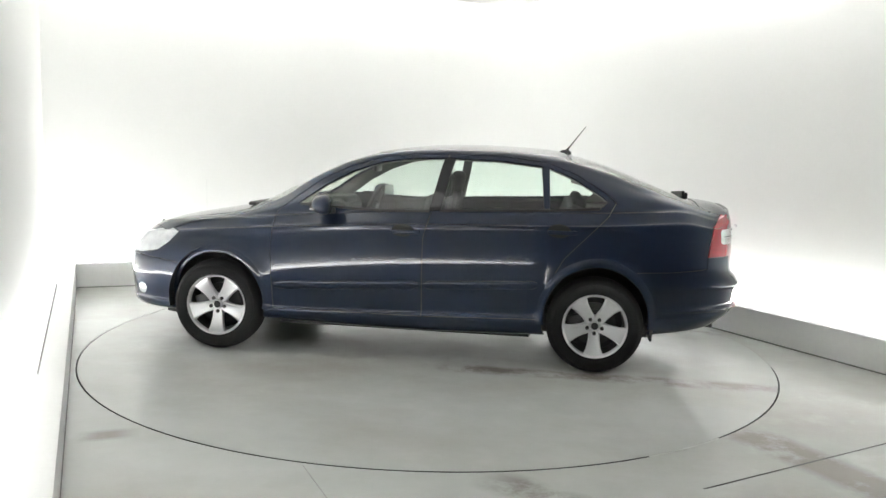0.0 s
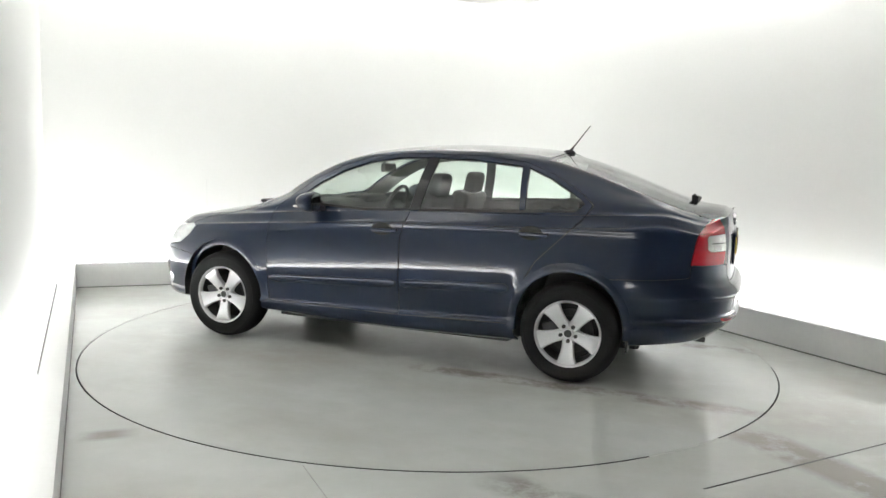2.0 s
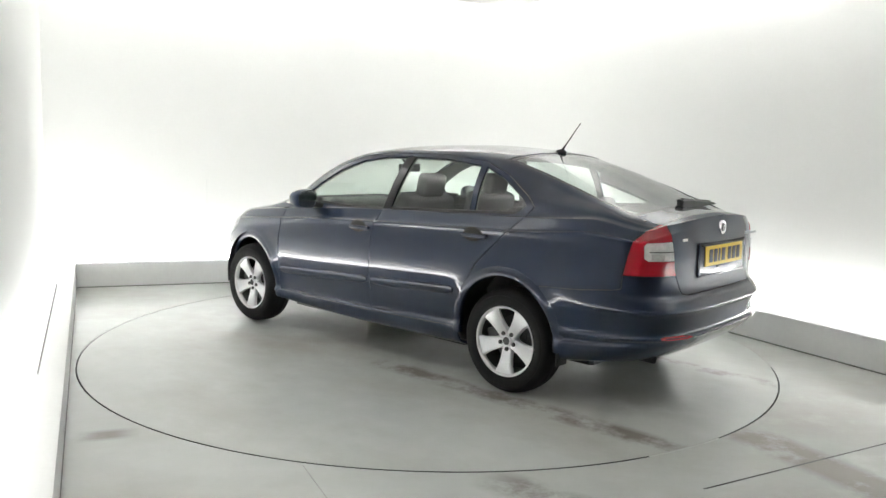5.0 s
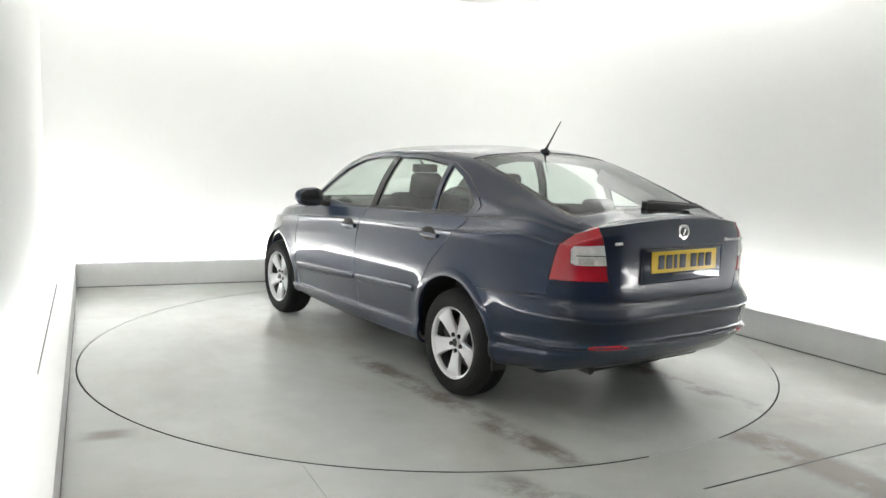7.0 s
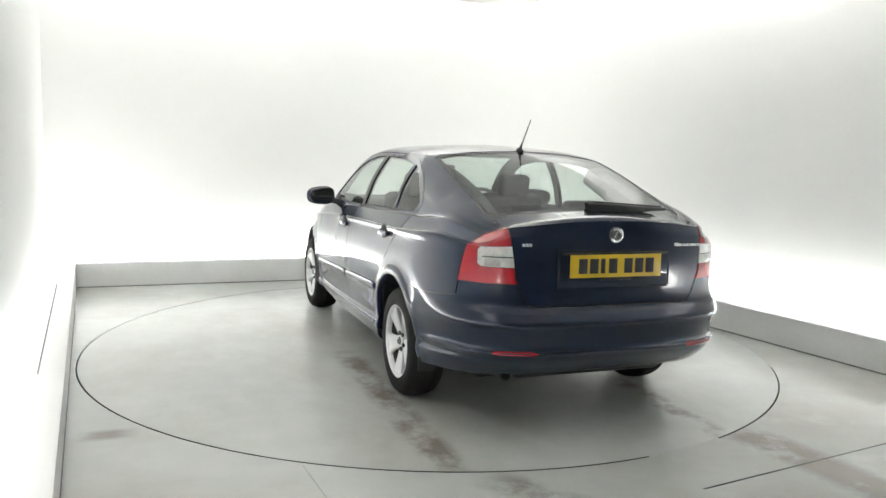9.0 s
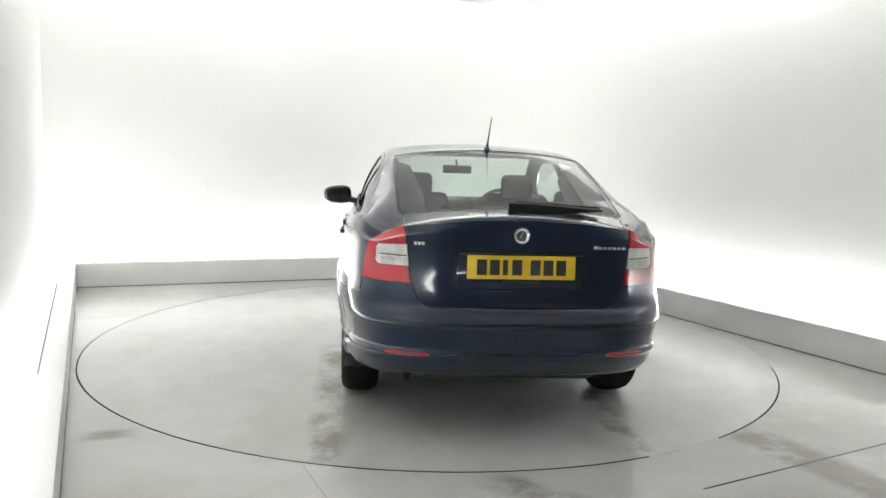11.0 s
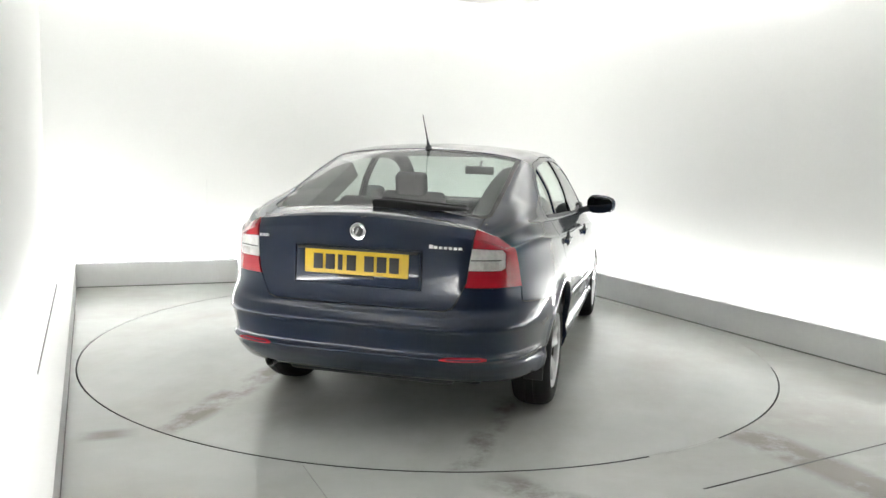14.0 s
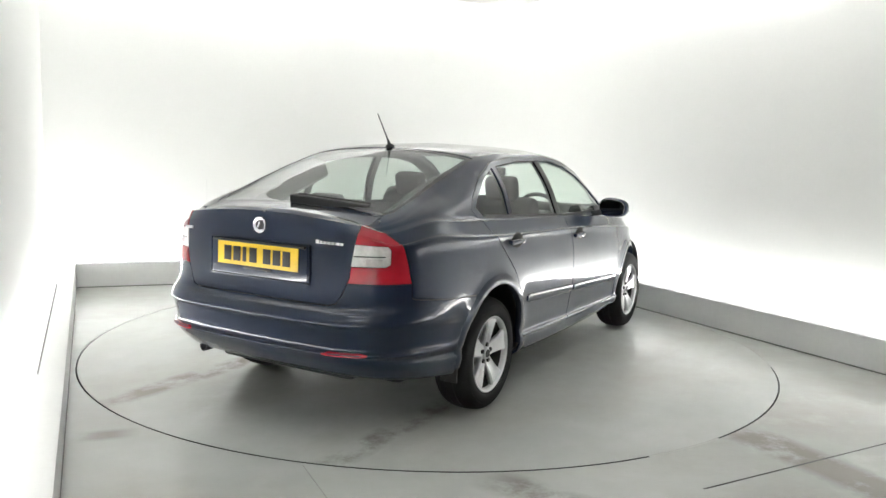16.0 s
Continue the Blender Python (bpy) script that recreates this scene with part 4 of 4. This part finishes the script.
flat_on_lid("grip_strip", -0.09, 0.09, 0.806, 0.820, 0.010, BLACK, "black opening grip", 0.012)
xb, _ = skin_x(0.02, 1.03)
bm = bmesh.new()
lathe(bm, [(0.001, 0.008), (0.030, 0.009), (0.034, 0.012), (0.040, 0.011), (0.042, 0.004), (0.042, -0.006)], 36, Matrix.Translation((xb, 0, 1.03)) @ pose(0, 0, 0, 0, 0, 90))
badge = part("badge", bm, CHROME, lid, "round chrome emblem")
bm = bmesh.new()
lathe(bm, [(0.001, 0.012), (0.022, 0.012), (0.024, 0.008)], 24, Matrix.Translation((xb, 0, 1.03)) @ pose(0, 0, 0, 0, 0, 90))
part("emblem_disc", bm, DARKMETAL, badge, "dull disc inside the emblem ring")
bm = bmesh.new()
rbox(bm, (0.003, 0.010, 0.034), (xb - 0.0135, 0.002, 1.03), 0.001, 1, pose(0, 0, 0, 25, 0, 0))
part("emblem_bar", bm, CHROME, badge)
for i in range(7):
    w = 0.016 if i else 0.02
    flat_on_lid("lettering_bar", -0.354 - i * 0.0235 - w, -0.354 - i * 0.0235, 0.970, 0.982 if i else 0.987, 0.001, ALLOY, "small chrome lettering bar", 0.008, bevel=0.001)
for i in range(3):
    flat_on_lid("lettering_bar", 0.466 + i * 0.018, 0.479 + i * 0.018, 0.978, 0.992, 0.001, ALLOY, "small chrome lettering bar", 0.008, bevel=0.001)

# rear wiper
bm = bmesh.new()
front = [(0.022, 1.168), (-0.10, 1.166), (-0.30, 1.152), (-0.47, 1.140), (-0.47, 1.132), (-0.28, 1.122), (-0.25, 1.108), (0.0, 1.104), (0.02, 1.110)]
lo = [bm.verts.new((-1.952 - (z - 1.10) * 0.1, y, z)) for y, z in front]
hi = [bm.verts.new((-1.920 + (z - 1.10) * 0.1, y, z + 0.008)) for y, z in front]
for k in range(len(front)):
    m = (k + 1) % len(front)
    bm.faces.new((lo[k], lo[m], hi[m], hi[k]))
bm.faces.new(lo)
bm.faces.new(hi[::-1])
bmesh.ops.recalc_face_normals(bm, faces=bm.faces)
bmesh.ops.bevel(bm, geom=bm.edges[:], offset=0.004, segments=2, affect="EDGES")
tube(bm, (-1.93, -0.02, 1.172), (-1.915, -0.46, 1.150), 0.010, 0.006, 10)
part("rear_wiper", bm, BLACK, car, "black rear wiper arm and blade")

# roof aerial
bm = bmesh.new()
bmesh.ops.create_uvsphere(bm, u_segments=16, v_segments=10, radius=1, matrix=Matrix.Translation((-1.06, 0, 1.432)) @ Matrix.Diagonal((0.045, 0.018, 0.022, 1)))
tube(bm, (-1.063, 0, 1.435), (-1.09, 0, 1.478), 0.012, 0.006)
tube(bm, (-1.09, 0, 1.476), (-1.200, 0, 1.625), 0.0048, 0.0028, 8)
part("aerial", bm, BLACK, car, "short black roof aerial")
bm = bmesh.new()
lathe(bm, [(0.024, -0.08), (0.026, 0.05), (0.021, 0.05), (0.021, -0.08)], 20, Matrix.Translation((-2.035, 0.52, 0.312)) @ pose(0, 0, 0, 0, 0, 90))
part("exhaust_pipe", bm, BARREL, car, "dark exhaust tip")
# windscreen wipers and cowl
bm = bmesh.new()
rbox(bm, (0.06, 1.02, 0.028), (1.165, 0.0, 0.998), 0.012)
part("cowl", bm, BLACK, car, "black cowl with wipers")


# ---- cabin ----
def cushion(bm, size, at, turn=None, bulge=0.3):
    rbox(bm, size, at, min(size) * bulge, 4, turn)


def seat(y):
    holder = new("seat")
    holder.parent = car
    bm = bmesh.new()
    cushion(bm, (0.52, 0.50, 0.16), (0.22, y, 0.50), pose(0, 0, 0, 0, -6, 0))
    part("cushion", bm, CLOTH, holder, "dark cloth cushion")
    bm = bmesh.new()
    cushion(bm, (0.15, 0.48, 0.60), (-0.115, y, 0.82), pose(0, 0, 0, 0, -16, 0))
    part("backrest", bm, CLOTH, holder, "dark cloth backrest")
    bm = bmesh.new()
    cushion(bm, (0.10, 0.235, 0.17), (-0.225, y, 1.175), pose(0, 0, 0, 0, -12, 0), 0.4)
    head = part("headrest", bm, CLOTH, holder)
    for d in (-0.06, 0.06):
        bm = bmesh.new()
        tube(bm, (-0.18, y + d, 1.05), (-0.222, y + d, 1.16), 0.007, n=8)
        part("headrest_post", bm, DARKMETAL, head)


for y in (0.37, -0.37):
    seat(y)
bench = new("rear_bench")
bench.parent = car
bm = bmesh.new()
cushion(bm, (0.50, 1.28, 0.17), (-0.70, 0, 0.50))
part("cushion", bm, CLOTH, bench)
bm = bmesh.new()
cushion(bm, (0.15, 1.26, 0.58), (-1.06, 0, 0.80), pose(0, 0, 0, 0, -20, 0))
part("backrest", bm, CLOTH, bench)
for y in (0.40, 0.0, -0.40):
    bm = bmesh.new()
    cushion(bm, (0.09, 0.25, 0.13 if y else 0.09), (-1.16, y, 1.065 if y else 1.055), pose(0, 0, 0, 0, -14, 0), 0.4)
    part("headrest", bm, CLOTH, bench)
bm = bmesh.new()
rbox(bm, (0.62, 1.20, 0.025), (-1.55, 0, 1.015), 0.01)
part("parcel_shelf", bm, DASH, car, "dark parcel shelf")
for sg in (1, -1):
    bm = bmesh.new()
    rows = []
    for i in range(15):
        x = -1.10 - 0.80 * i / 14
        hit = SKIN.ray_cast(Vector((x, 0.565, 2)), Vector((0, 0, -1)))
        z = hit[0].z - 0.022
        w = 0.115 + 0.03 * math.sin(math.pi * i / 14)
        low = max(1.02, z - 0.10)
        rows.append([bm.verts.new(p) for p in ((x, sg * 0.60, z - 0.01), (x, sg * 0.555, z), (x, sg * (0.555 - w * 0.7), (z + low) / 2 + 0.028), (x, sg * (0.555 - w), low), (x, sg * (0.575 - w), low - 0.02))])
    for p, q in zip(rows, rows[1:]):
        for j in range(4):
            bm.faces.new((p[j], p[j + 1], q[j + 1], q[j]))
    bmesh.ops.recalc_face_normals(bm, faces=bm.faces)
    part("pillar_lining", bm, LINING, car, "grey trim inside the rear pillar")
bm = bmesh.new()
rbox(bm, (0.45, 1.42, 0.26), (0.86, 0, 0.88), 0.07, 4)
rbox(bm, (0.20, 0.40, 0.07), (0.74, -0.37, 1.0), 0.03, 3)
part("dashboard", bm, DASH, car, "dark grey dashboard")
holder = new("steering_wheel")
holder.parent = car
turn = Matrix.Translation((0.47, -0.37, 0.955)) @ pose(0, 0, 0, 0, 0, 0) @ pose(0, 0, 0, 0, -24, 0) @ pose(0, 0, 0, 0, 0, 90)
bm = bmesh.new()
prof = [(0.175 + 0.016 * math.cos(2 * math.pi * i / 10), 0.016 * math.sin(2 * math.pi * i / 10)) for i in range(11)]
lathe(bm, prof, 40, turn)
part("rim", bm, DASH, holder)
bm = bmesh.new()
rbox(bm, (0.32, 0.02, 0.04), (0, 0, -0.01), 0.008)
rbox(bm, (0.13, 0.05, 0.11), (0, 0.01, -0.01), 0.02, 3)
bmesh.ops.transform(bm, matrix=turn, verts=bm.verts)
part("spokes", bm, DASH, holder)
bm = bmesh.new()
rbox(bm, (0.03, 0.23, 0.065), (0.36, 0.0, 1.275), 0.012, 3)
tube(bm, (0.37, 0, 1.29), (0.44, 0, 1.345), 0.01)
part("interior_mirror", bm, BLACK, car, "black inside mirror")
bm = bmesh.new()
rbox(bm, (2.6, 1.4, 0.03), (-0.1, 0, 0.36), 0.01)
part("cabin_floor", bm, DASH, car)
half.free()


# ---- motion: the table turns with the car on it ----
HEADING = ((0.0, 171.80), (1.0, 164.84), (2.0, 158.01), (3.0, 151.20), (4.0, 144.37), (5.25, 135.76), (6.5, 127.15), (7.5, 120.30), (8.5, 113.31), (9.0, 109.78),
           (10.25, 100.95), (11.5, 92.05), (12.5, 84.90), (13.5, 77.69), (14.5, 70.42), (15.5, 63.25), (16.0, 59.68))
CAR_ON_TABLE = (0.1242, -0.2194)


def motions():
    walk(turntable, [(t, pose(0, 0, 0, 0, 0, a)) for t, a in HEADING])
    dense = []
    for (t0, a0), (t1, a1) in zip(HEADING, HEADING[1:]):
        n = max(1, round((t1 - t0) / 0.25))
        dense += [(t0 + (t1 - t0) * i / n, a0 + (a1 - a0) * i / n) for i in range(n)]
    dense.append(HEADING[-1])
    walk(car, [(t, pose(0, 0, 0, 0, 0, a) @ Matrix.Translation((*CAR_ON_TABLE, 0))) for t, a in dense])


motions()
